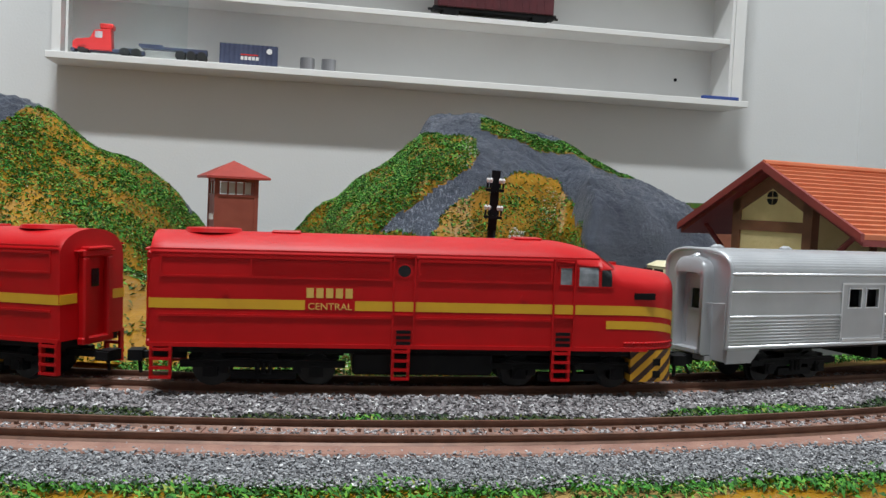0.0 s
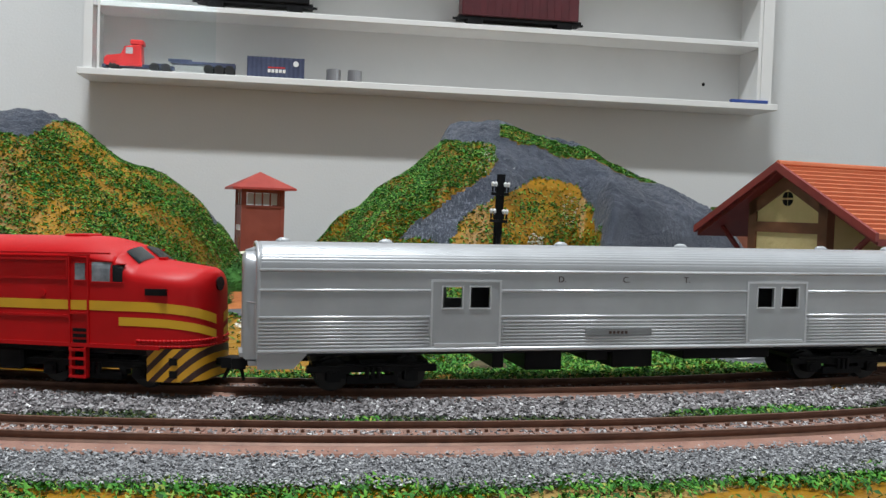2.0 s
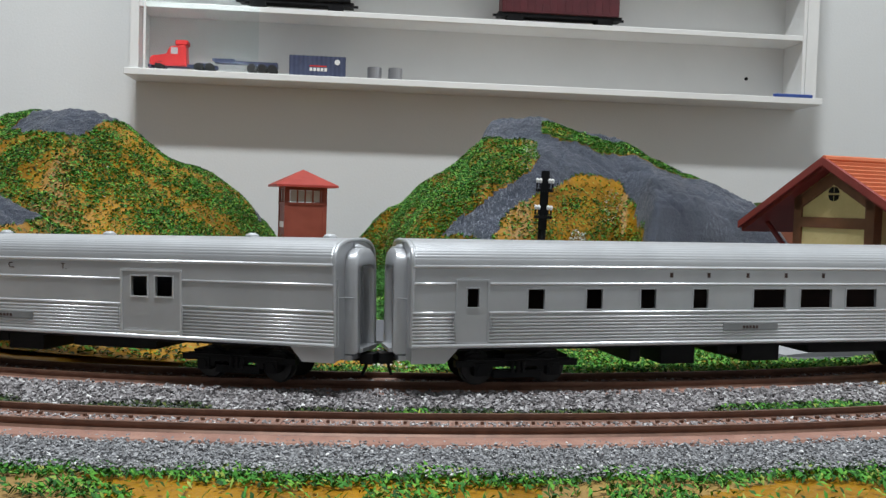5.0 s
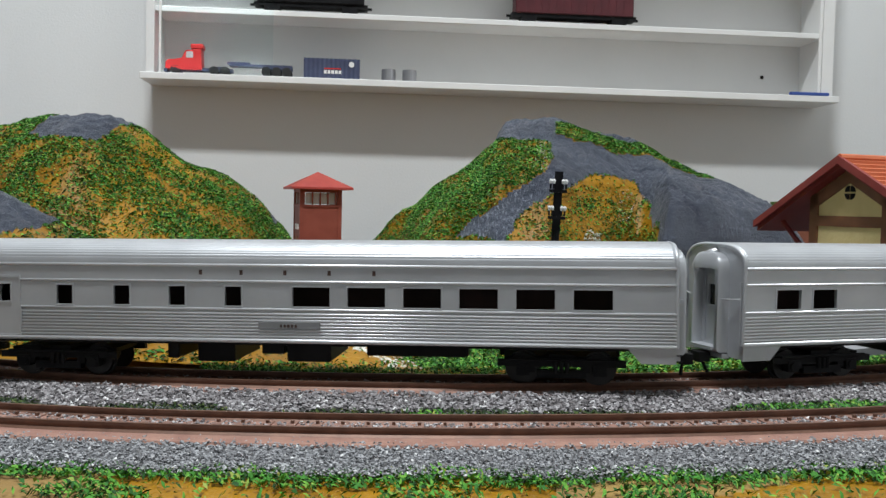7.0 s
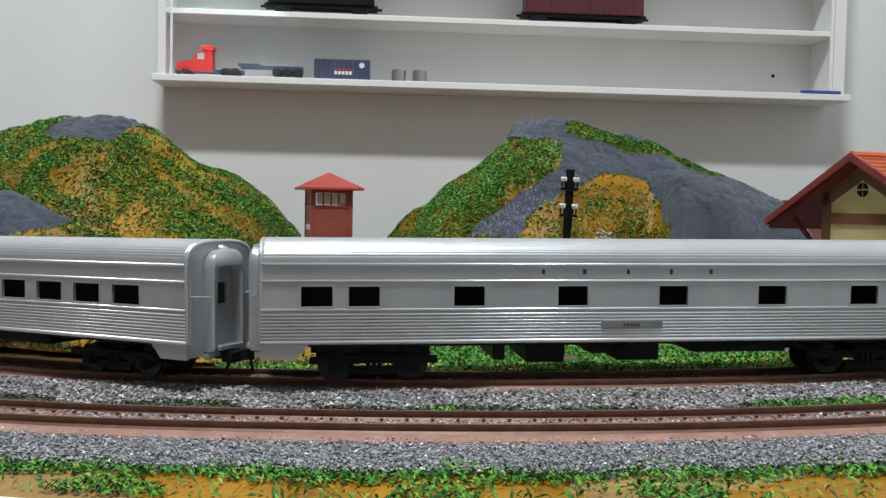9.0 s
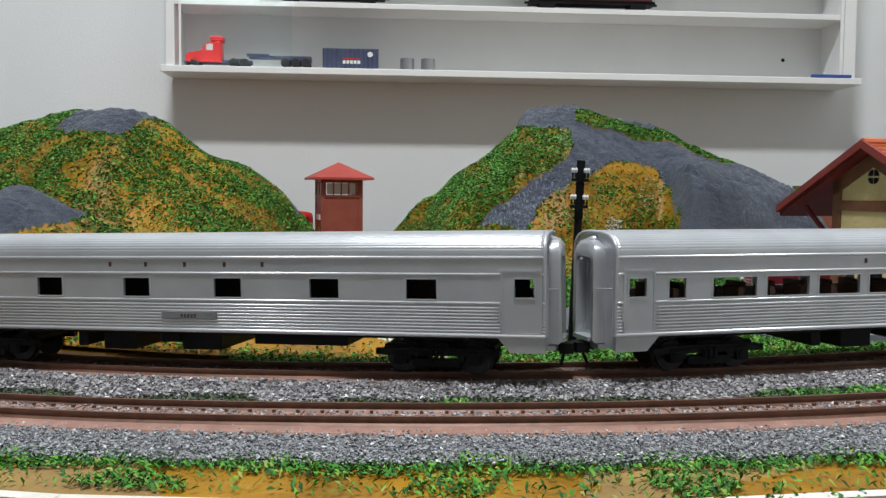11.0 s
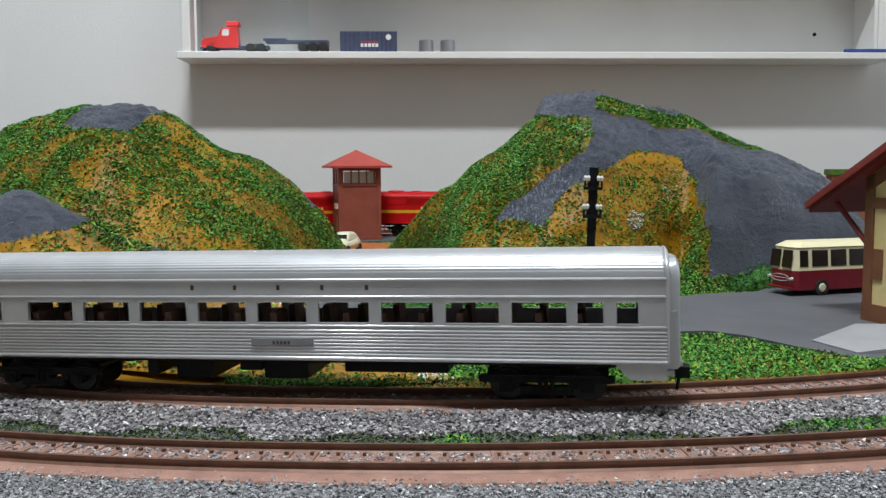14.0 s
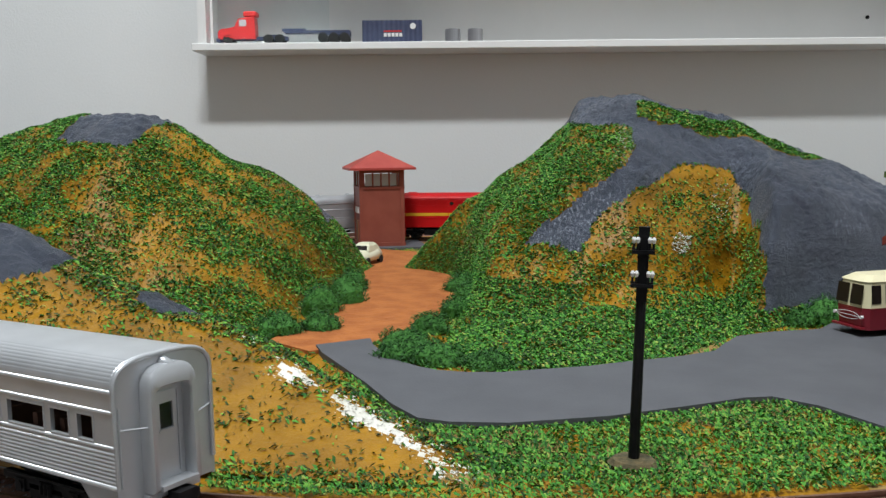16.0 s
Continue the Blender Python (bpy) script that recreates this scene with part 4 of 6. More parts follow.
bus_shell(0.05, 0.225, M_BUSRED, "lower_body", "dark red lower body", 0.01, 0.0)
bus_shell(0.225, 0.43, M_BUSCREAM, "upper_body", "cream window band", 0.002, 0.022)
bus_shell(0.43, 0.475, M_BUSCREAM, "roof", "cream roof", 0.015, 0.075)
M_BUSGLASS = material("smoked_glass", (0.012, 0.008, 0.007), 0.3)
for sy in (-1, 1):
    spans = [(0.06, 0.15), (0.19, 0.36), (0.39, 0.56), (0.59, 0.76), (0.79, 0.96), (0.99, 1.16), (1.19, 1.3)]
    for a, b in spans:
        bm = bmesh.new()
        y0, y1 = sy * (BW - 0.005), sy * (BW - 0.0175)
        vs = [bm.verts.new((x * U, (y + sy * o) * U, z * U)) for o in (0.004,) for x, y, z in ((a, y0, 0.26), (b, y0, 0.26), (b, y1, 0.405), (a, y1, 0.405))]
        bm.faces.new(vs)
        part("window", bm, M_BUSGLASS, bus, "dark bus window")
for y0, y1 in ((-0.145, -0.012), (0.012, 0.145)):
    bm = bmesh.new()
    bm.faces.new([bm.verts.new((x * U, y * U, z * U)) for x, y, z in ((-0.004, y0, 0.25), (-0.004, y1, 0.25), (0.016, y1, 0.405), (0.016, y0, 0.405))])
    part("windscreen", bm, M_BUSGLASS, bus, "dark windscreen half")
bm = bmesh.new()
n = 28
oval = [(0.125 * math.cos(6.2832 * k / n), 0.155 + 0.03 * math.sin(6.2832 * k / n)) for k in range(n)]
for (ya, za), (yb, zb) in zip(oval, oval[1:] + oval[:1]):
    rod(bm, (-0.006 * U, ya * U, za * U), (-0.006 * U, yb * U, zb * U), 0.003 * U, 6)
rod(bm, (-0.006 * U, -0.12 * U, 0.155 * U), (-0.006 * U, 0.12 * U, 0.155 * U), 0.003 * U, 6)
part("front_trim", bm, M_PANE, bus, "thin oval grille trim")
bm = bmesh.new()
slab(bm, -0.018, 0.02, -0.17, 0.17, 0.06, 0.075, U)
part("bumper", bm, M_BUSRED, bus, "dark red bumper")
for y in (-0.15, 0.15):
    bm = bmesh.new()
    rod(bm, (-0.014 * U, y * U, 0.155 * U), (0.01 * U, y * U, 0.155 * U), 0.013 * U, 12)
    part("headlight", bm, M_WHITE, bus, "round white headlight")
for x in (0.3, 1.02):
    for sy in (-1, 1):
        bm = bmesh.new()
        rod(bm, (x * U, sy * (BW - 0.05) * U, 0.07 * U), (x * U, sy * (BW + 0.004) * U, 0.07 * U), 0.07 * U, 20)
        wv = part("wheel", bm, M_RUBBER, bus)
        bm = bmesh.new()
        rod(bm, (x * U, sy * (BW) * U, 0.07 * U), (x * U, sy * (BW + 0.012) * U, 0.07 * U), 0.042 * U, 16, 0.03 * U)
        part("rim", bm, M_BUSCREAM, wv, "cream wheel rim")

# ---- small rounded car on the red road
M_CARCREAM = mottled("cream_car_paint", (0.7, 0.68, 0.5), (0.74, 0.72, 0.54), 60, 0.3)
car = thing("car", "small rounded cream car on the red road", "car", Matrix.Translation((-2.84 * U, 7.42 * U, 0.014 * U)) @ Matrix.Rotation(radians(-100), 4, "Z"))
bm = bmesh.new()
rows = []
# x ahead; sections of the rounded body
for x, w, z0, z1 in ((-0.29, 0.05, 0.06, 0.1), (-0.26, 0.1, 0.05, 0.16), (-0.15, 0.125, 0.045, 0.2), (0.0, 0.13, 0.045, 0.17), (0.15, 0.12, 0.045, 0.165), (0.24, 0.105, 0.05, 0.13), (0.28, 0.06, 0.06, 0.09)):
    rows.append([bm.verts.new((x * U, y * w * U, (z0 + (z1 - z0) * z) * U)) for y, z in ((-1, 0), (-1.05, 0.4), (-0.85, 0.75), (-0.45, 0.97), (0, 1), (0.45, 0.97), (0.85, 0.75), (1.05, 0.4), (1, 0))])
for a, b in zip(rows, rows[1:]):
    for j in range(9):
        bm.faces.new((a[j], a[(j + 1) % 9], b[(j + 1) % 9], b[j]))
bm.faces.new(rows[0][::-1]), bm.faces.new(rows[-1])
part("body", bm, M_CARCREAM, car, smooth=True)
bm = bmesh.new()
rows = []
for z, x0, x1, w in ((0.15, -0.2, 0.1, 0.105), (0.21, -0.15, 0.06, 0.09), (0.24, -0.1, 0.02, 0.07)):
    rows.append([bm.verts.new((x * U, y * U, z * U)) for x, y in ((x0, -w), (x1, -w), (x1 + 0.012, 0), (x1, w), (x0, w), (x0 - 0.01, 0))])
for a, b in zip(rows, rows[1:]):
    for j in range(6):
        bm.faces.new((a[j], a[(j + 1) % 6], b[(j + 1) % 6], b[j]))
bm.faces.new(rows[-1])
part("cabin", bm, M_CARCREAM, car)
bm = bmesh.new()
bm.faces.new([bm.verts.new((x * U, y * U, z * U)) for x, y, z in ((0.105, -0.08, 0.165), (0.105, 0.08, 0.165), (0.07, 0.065, 0.212), (0.07, -0.065, 0.212))])
part("windscreen", bm, M_BUSGLASS, car)
for y in (-0.085, 0.085):
    bm = bmesh.new()
    rod(bm, (0.25 * U, y * U, 0.1 * U), (0.275 * U, y * U, 0.1 * U), 0.02 * U, 10)
    part("headlight", bm, M_WHITE, car)
for x in (-0.17, 0.17):
    for sy in (-1, 1):
        bm = bmesh.new()
        rod(bm, (x * U, sy * 0.09 * U, 0.045 * U), (x * U, sy * 0.135 * U, 0.045 * U), 0.045 * U, 14)
        part("wheel", bm, M_RUBBER, car)

# ---- far embankment at the back
bm = bmesh.new()
plate(bm, [(3.1, 8.6), (8, 9.4), (8, 9.7), (3.1, 8.9)], -0.03, 0.93, U)
emb = thing("embankment", "red-brown retaining wall with a strip of grass on top", "wall")
part("retaining_wall", bm, mottled("red_brown_earth", (0.2, 0.07, 0.045), (0.27, 0.1, 0.06), 40, 0.8, relief=0.001, fine=200), emb)
bm = bmesh.new()
plate(bm, [(3.08, 8.58), (8, 9.38), (8, 9.72), (3.08, 8.92)], 0.93, 1.0, U)
part("grass_strip", bm, mottled("grass_mat", (0.05, 0.15, 0.02), (0.13, 0.17, 0.03), 120, 0.9, relief=0.002, fine=300), emb, "green grass strip")

# ---- the train: lengths in millimetres, x along the vehicle, z up from the rail top; the outer side is -y
K = 0.001
M_RED = mottled("red_paint", (0.48, 0.003, 0.005), (0.54, 0.004, 0.007), 60, 0.45, relief=0.00006, fine=1500)
M_SILVER = mottled("silver_paint", (0.47, 0.485, 0.51), (0.52, 0.535, 0.56), 60, 0.36, 0.5, relief=0.00005, fine=1500)
# Lighter copy of the silver: ceiling-light highlights on ribs, put into the colour.
M_LITSILVER = mottled("lit_silver", (0.7, 0.715, 0.74), (0.76, 0.775, 0.8), 60, 0.34, 0.6)
M_DULL = mottled("dull_silver_plate", (0.24, 0.25, 0.26), (0.29, 0.3, 0.31), 90, 0.5, 0.4)
M_RED.node_tree.nodes["Principled BSDF"].inputs["Specular IOR Level"].default_value = 0.3
M_YELLOW = mottled("yellow_stripe_paint", (0.75, 0.42, 0.02), (0.68, 0.37, 0.02), 80, 0.45)
M_CREAM = mottled("gold_lettering", (0.75, 0.5, 0.12), (0.7, 0.45, 0.1), 80, 0.5)
M_SEAT = mottled("brown_seat", (0.1, 0.045, 0.03), (0.15, 0.07, 0.045), 90, 0.7)
M_INSIDE = mottled("dark_interior", (0.05, 0.025, 0.02), (0.08, 0.04, 0.032), 60, 0.7)
# Clear cab glass: the pale reflection and background are painted in as mottled grey.
M_CABGLASS = mottled("painted_cab_glass", (0.16, 0.18, 0.2), (0.3, 0.33, 0.36), 240, 0.15)
M_GLASS = material("dark_glass", (0.008, 0.01, 0.012), 0.12)
M_STEEL = mottled("wheel_steel", (0.012, 0.012, 0.012), (0.025, 0.025, 0.025), 200, 0.4, 0.3)
M_HAZARD = material("hazard_stripes", (0.7, 0.4, 0.02), 0.5)
hz = node(M_HAZARD, "ShaderNodeSeparateXYZ")
link(M_HAZARD, coords(M_HAZARD), hz.inputs[0])
hm = M_HAZARD.node_tree.nodes.new("ShaderNodeMath")
hm.operation = "SUBTRACT"
link(M_HAZARD, hz.outputs["Z"], hm.inputs[1])
link(M_HAZARD, hz.outputs["X"], hm.inputs[0])
hf = M_HAZARD.node_tree.nodes.new("ShaderNodeMath")
hf.operation = "PINGPONG"
hf.inputs[1].default_value = 0.0026
link(M_HAZARD, hm.outputs[0], hf.inputs[0])
hs = M_HAZARD.node_tree.nodes.new("ShaderNodeMath")
hs.operation = "GREATER_THAN"
hs.inputs[1].default_value = 0.00125
link(M_HAZARD, hf.outputs[0], hs.inputs[0])
link(M_HAZARD, ramp(M_HAZARD, hs.outputs[0], [(0.4, (0.05, 0.02, 0.015)), (0.6, (0.72, 0.36, 0.02))]), base_of(M_HAZARD))

TRAIN = []
V = 1.04  # plan units a second
LAG = curve_of([(0, 0.114), (1, 0.1), (2, 0.077), (3, 0.04), (4, 0.022), (5.5, 0.06), (7, 0.114), (8, 0.14), (9.5, 0.14), (11, 0.131), (12, 0.118), (13, 0.088), (14, 0.065), (15, 0.047), (16, 0.0172)])


def clone(ob, parent, m):
    """The same mesh once more, under a parent."""
    c = new(ob.name.split(".")[0], ob.data)
    c.parent, c.matrix_basis = parent, m
    for key in ("label",):
        if key in ob:
            c[key] = ob[key]
    return c


def pierced(bm, x0, x1, z0, z1, y0, y1, holes):
    """An upright panel with rectangular openings, as one joined piece."""
    xs = sorted({x0, x1, *[v for h in holes for v in h[:2]]})
    zs = sorted({z0, z1, *[v for h in holes for v in h[2:]]})
    nx, nz, made = len(xs) - 1, len(zs) - 1, {}

    def vert(i, j, y):
        if (i, j, y) not in made:
            made[i, j, y] = bm.verts.new((xs[i] * K, y * K, zs[j] * K))
        return made[i, j, y]

    def solid(i, j):
        if not (0 <= i < nx and 0 <= j < nz):
            return False
        cx, cz = (xs[i] + xs[i + 1]) / 2, (zs[j] + zs[j + 1]) / 2
        return not any(h[0] < cx < h[1] and h[2] < cz < h[3] for h in holes)

    for i in range(nx):
        for j in range(nz):
            if not solid(i, j):
                continue
            for y in (y0, y1):
                bm.faces.new([vert(i, j, y), vert(i + 1, j, y), vert(i + 1, j + 1, y), vert(i, j + 1, y)])
            for di, dj, a, b in ((-1, 0, (i, j), (i, j + 1)), (1, 0, (i + 1, j), (i + 1, j + 1)), (0, -1, (i, j), (i + 1, j)), (0, 1, (i, j + 1), (i + 1, j + 1))):
                if not solid(i + di, j + dj):
                    bm.faces.new([vert(*a, y0), vert(*b, y0), vert(*b, y1), vert(*a, y1)])


def half_round(bm, a, b, side, y, z, r, up=1.0):
    """A half-round rib along x on a side wall."""
    pts = [(y + r * math.cos(q), z + up * r * math.sin(q)) for q in [math.pi * (k / 6 - 0.5) for k in range(7)]]
    rows = [[bm.verts.new((x * K, side * yy_ * K, zz * K)) for yy_, zz in pts] for x in (a, b)]
    for k in range(6):
        bm.faces.new((rows[0][k], rows[0][k + 1], rows[1][k + 1], rows[1][k]))
    bm.faces.new(rows[0][::-1]), bm.faces.new(rows[1])


def ring(bm, x0, x1, z0, z1, y0, y1, w):
    """A rectangular frame round an opening."""
    for a, b, c, d in ((x0 - w, x1 + w, z1, z1 + w), (x0 - w, x1 + w, z0 - w, z0), (x0 - w, x0, z0, z1), (x1, x1 + w, z0, z1)):
        slab(bm, a, b, y0, y1, c, d, K)


def bars(bm, text_width, count, x, z, h, y, gap=0.35, depth=0.12):
    """Plain bars in place of writing."""
    step = text_width / count
    for i in range(count):
        slab(bm, x + i * step, x + (i + 1 - gap) * step, y - depth, y, z, z + h, K)


def lettering(words, size, mat, name, parent, m, label=""):
    """Raised letters in the built-in font."""
    cu = bpy.data.curves.new(name, "FONT")
    cu.body, cu.size, cu.extrude = words, size, 0.00008
    cu.align_x = "CENTER"
    tmp = bpy.data.objects.new(name, cu)
    scene.collection.objects.link(tmp)
    me = bpy.data.meshes.new_from_object(tmp.evaluated_get(bpy.context.evaluated_depsgraph_get()))
    bpy.data.objects.remove(tmp)
    me.materials.clear()
    me.materials.append(mat)
    ob = new(name, me)
    ob.parent, ob.matrix_basis = parent, m
    if label:
        tagged(ob, label)
    return ob


def wheel_mesh(parent, m, r=5.2):
    bm = bmesh.new()
    for side in (-1, 1):
        rod(bm, (0, side * 7.4 * K, r * K), (0, side * 9.2 * K, r * K), r * K, 20)
        rod(bm, (0, side * 6.8 * K, r * K), (0, side * 7.4 * K, r * K), (r + 0.8) * K, 20)
        rod(bm, (0, side * 9.2 * K, r * K), (0, side * 9.6 * K, r * K), r * 0.45 * K, 12)
    rod(bm, (0, -8 * K, r * K), (0, 8 * K, r * K), 1.2 * K, 8)
    ob = part("wheelset", bm, M_STEEL, parent, "dark steel wheelset")
    ob.matrix_basis = m
    return ob


def bogie(parent, x, axles, half, heavy):
    """A black bogie with side frames, springs and wheelsets."""
    bm = bmesh.new()
    for side in (-1, 1):
        y = side * 13.2
        y0, y1 = min(y, y - side * 2.6), max(y, y - side * 2.6)
        slab(bm, -half - 3, half + 3, y0, y1, 6.4, 8.6, K)
        slab(bm, -half * 0.45, half * 0.45, y0 - 0.3, y1 + 0.3, 2.6, 5.2, K)
        for sx in (-1, 1):
            slab(bm, sx * half * 0.72 - 1.0, sx * half * 0.72 + 1.0, y0, y1, 3.2, 7.0, K)
            slab(bm, sx * half * 0.5 - 2.2, sx * half * 0.5 + 0.4, y0, y1, 4.4, 6.6, K)
        for ax in axles:
            slab(bm, ax - 2.2, ax + 2.2, y0 - 0.6, y1 + 0.6, 3.4, 7.4, K)
            rod(bm, (ax * K, (y - side * 0.3) * K, 5.3 * K), (ax * K, (y + side * 1.0) * K, 5.3 * K), 1.5 * K, 10)
        for sx in (-1, 0, 1):
            rod(bm, (sx * 1.9 * K, (y + side * 0.5) * K, 4.4 * K), (sx * 1.9 * K, (y + side * 0.5) * K, 8.2 * K), 0.75 * K, 8)
        rod(bm, (-half * K, (y + side * 0.4) * K, 8.9 * K), (half * K, (y + side * 0.4) * K, 8.9 * K), 0.5 * K, 6)
    slab(bm, -4, 4, -12, 12, 7.0, 10.5, K)
    slab(bm, -half - 1, half + 1, -9, 9, 8.0, 9.5, K)
    b = part("bogie", bm, M_BLACK, parent, "black plastic bogie")
    b.matrix_basis = Matrix.Translation((x * K, 0, 0))
    first = None
    for ax in axles:
        m = Matrix.Translation((ax * K, 0, 0))
        first = wheel_mesh(b, m) if first is None else clone(first, b, m)
    return b


def coupler(parent, x, way):
    bm = bmesh.new()
    x0, x1 = sorted((x - way * 8, x + way * 7))
    slab(bm, x0, x1, -1.6, 1.6, 7.2, 9.4, K)
    hx0, hx1 = sorted((x + way * 5, x + way * 9.5))
    slab(bm, hx0, hx1, -3.2, 3.2, 6.4, 10, K)
    slab(bm, hx0, hx1, 1.2, 4.2, 6.8, 9.6, K)
    rod(bm, (x * K + way * 6.5 * K, 0, 7 * K), (x * K + way * 5.5 * K, -2.5 * K, 2.5 * K), 0.6 * K, 6)
    part("coupler", bm, M_BLACK, parent, "black hook coupler")


L = 246.0
CAR_STRETCH = 1.0433  # true body length 257 mm
HW = 17.2


def roof_outline(grooves=True):
    """Half-round car roof with fine longitudinal ribs, as (across, up)."""
    out = []
    for i in range(73):
        a = math.pi * i / 72
        y = -HW * math.copysign(abs(math.cos(a)) ** 0.62, math.cos(a))
        z = 40.6 + 8.4 * math.sin(a) ** 0.8
        r = 0.08 if grooves and i % 3 == 0 and (4 < i < 26 or 46 < i < 68) else 0.0
        out.append((y * (1 - r / 30), z - r))
    return out


def silver_car(name, label, s_mid, windows, doors, deep_doors=(), seats=False, plate_x=(105, 129), letter_x=(), tall=(), vents=(), stretch=CAR_STRETCH, glass=(27.2, 33.4), belt=35.0):
    """A fluted silver passenger car. windows: (x0, x1) from its leading end; doors: (x0, x1, window x0, x1)."""
    car = thing(name, label, "passenger car", group="silver passenger cars")
    h = L / 2
    holes = [(a - h, b - h, 26.4, 33.2) for a, b in windows]
    holes += [(a - h, b - h, *glass) for _, _, *ws in doors for a, b in zip(ws[::2], ws[1::2])]
    # side walls with their windows, and the deeper skirts at both ends
    for side in (-1, 1):
        bm = bmesh.new()
        y0, y1 = sorted((side * HW, side * (HW - 1.1)))
        pierced(bm, -h, h, 13.8, 40.6, y0, y1, holes)
        part("side_wall", bm, M_SILVER, car)
        for sx in (-1, 1):
            bm = bmesh.new()
            prof = [(sx * h, 8.6), (sx * (h - 11), 8.6), (sx * (h - 15.5), 13.8), (sx * h, 13.8)]
            a = [bm.verts.new((x * K, y0 * K, z * K)) for x, z in prof]
            b = [bm.verts.new((x * K, y1 * K, z * K)) for x, z in prof]
            bm.faces.new(a), bm.faces.new(b[::-1])
            for i in range(4):
                bm.faces.new((a[i], a[(i + 1) % 4], b[(i + 1) % 4], b[i]))
            part("end_skirt", bm, M_SILVER, car)
    bm = bmesh.new()
    prof = roof_outline()
    inner = [(y * 0.94, z - 1.2 if z > 41.5 else z) for y, z in prof[::-1]]
    rows = []
    for x, kz, ky in ((-h, 0.9, 0.985), (-h + 1.2, 0.985, 1.0), (h - 1.2, 0.985, 1.0), (h, 0.9, 0.985)):
        rows.append([bm.verts.new((x * K, y * ky * K, (40.6 + (z - 40.6) * (1.0 if kz > 0.95 else kz)) * K)) for y, z in prof])
    for a, b in zip(rows, rows[1:]):
        for i in range(len(prof) - 1):
            bm.faces.new((a[i], a[i + 1], b[i + 1], b[i]))
    bm.faces.new(rows[0][::-1]), bm.faces.new(rows[-1])
    roof = part("roof", bm, M_SILVER, car, "ribbed silver roof")
    # belt and letterboard ribs
    doorspans = [(a - h, b - h) for a, b, *_ in doors]

    def runs(x0, x1, deep=True):
        spans, x = [], x0
        for a, b in sorted(doorspans):
            if a > x + 0.5:
                spans.append((x, a - 0.3))
            x = b + 0.3
        if x < x1:
            spans.append((x, x1))
        return spans

    for side in (-1, 1):
        def yy(o):
            return sorted((side * (HW - 0.2), side * (HW + o)))
        bm = bmesh.new()
        half_round(bm, -h, h, side, HW - 0.1, 40.6, 0.6)
        for a, b in runs(-h, h):
            half_round(bm, a, b, side, HW - 0.1, belt, 0.5)
            half_round(bm, a, b, side, HW - 0.1, 25.3, 0.5)
        half_round(bm, -h, h, side, HW - 0.1, 14.3, 0.8)
        part("moulding", bm, M_LITSILVER, car, "raised moulding with painted glint", smooth=True)
        bm = bmesh.new()
        for a, b in runs(-h, h):
            for i in range(8):
                half_round(bm, a, b, side, HW - 0.12, 15.75 + i * 1.13, 0.5)
        part("fluting", bm, M_LITSILVER, car, "fluted lower side", smooth=True)
        for a, b, *ws in doors:
            bm = bmesh.new()
            wide = b - a > 15
            top = 37.0 if wide else 35.8
            ring(bm, a - h + 0.5, b - h - 0.5, 15.4, top, *yy(0.35), 0.7)
            if wide:
                slab(bm, a - h + 1.2, b - h - 1.2, *yy(0.5), 15.4, 16.3, K)
            for wa, wb in zip(ws[::2], ws[1::2]):
                ring(bm, wa - h, wb - h, *glass, *yy(0.3), 0.45)
            # Wide frames take the lighter copy for their edge highlights.
            d = part("door", bm, M_LITSILVER if wide else M_SILVER, car, "baggage door with two windows" if wide else "narrow entrance door")
            bm = bmesh.new()
            for ex in (a - h - 0.6, b - h + 0.6):
                rod(bm, (ex * K, side * (HW + 0.7) * K, 19 * K), (ex * K, side * (HW + 0.7) * K, 25 * K), 0.22 * K, 6)
            part("handrail", bm, M_SILVER, d)
        for a, b in windows:
            w = round(b - a, 1)
            bm = bmesh.new()
            ring(bm, -w / 2, w / 2, 26.4, 33.2, *yy(0.25), 0.45)
            f = part("window_frame", bm, M_SILVER, car)
            f.matrix_basis = Matrix.Translation((((a + b) / 2 - h) * K, 0, 0))
        bm = bmesh.new()
        slab(bm, plate_x[0] - h, plate_x[1] - h, *yy(0.75), 18.6, 21.0, K)
        p = part("nameplate", bm, M_DULL, car, "dull grey nameplate")
        bm = bmesh.new()
        wmid = (plate_x[1] - plate_x[0])
        bars(bm, wmid * 0.3, 5, plate_x[0] + wmid * 0.35 - h, 19.2, 1.0, -(HW + 0.74) if side < 0 else HW + 0.86)
        part("writing", bm, M_INSIDE, p)
        bm = bmesh.new()
        if not tall:
            for x in letter_x:
                y0, y1 = yy(0.1)
                slab(bm, x - h - 0.55, x - h + 0.55, y0, y1, 37.3, 39.0, K)
            if letter_x:
                part("writing", bm, M_INSIDE, car, "small dark letter marks")
            else:
                bm.free()
        else:
            bm.free()
            for x, word in zip(letter_x, tall):
                m = Matrix.Translation(((x - h) * K, side * (HW + 0.05) * K, 37.1 * K)) @ Matrix.Rotation(0 if side < 0 else math.pi, 4, "Z") @ Matrix.Rotation(math.pi / 2, 4, "X")
                lettering(word, 2.9 * K, M_INSIDE, "letter", car, m)
    # ends: bulkhead with a door way, folding gangway, corner posts
    for sx in (-1, 1):
        bm = bmesh.new()
        x0, x1 = sorted((sx * h, sx * (h - 1.0)))
        for y0, y1, z0, z1 in ((-HW + 1, -4.2, 9, 40.6), (4.2, HW - 1, 9, 40.6), (-4.2, 4.2, 35, 40.6), (-4.2, 4.2, 9, 12)):
            slab(bm, x0, x1, y0, y1, z0, z1, K)
        part("end_wall", bm, M_SILVER, car)
        # rounded silver rim where the end meets the roof and sides
        bm = bmesh.new()
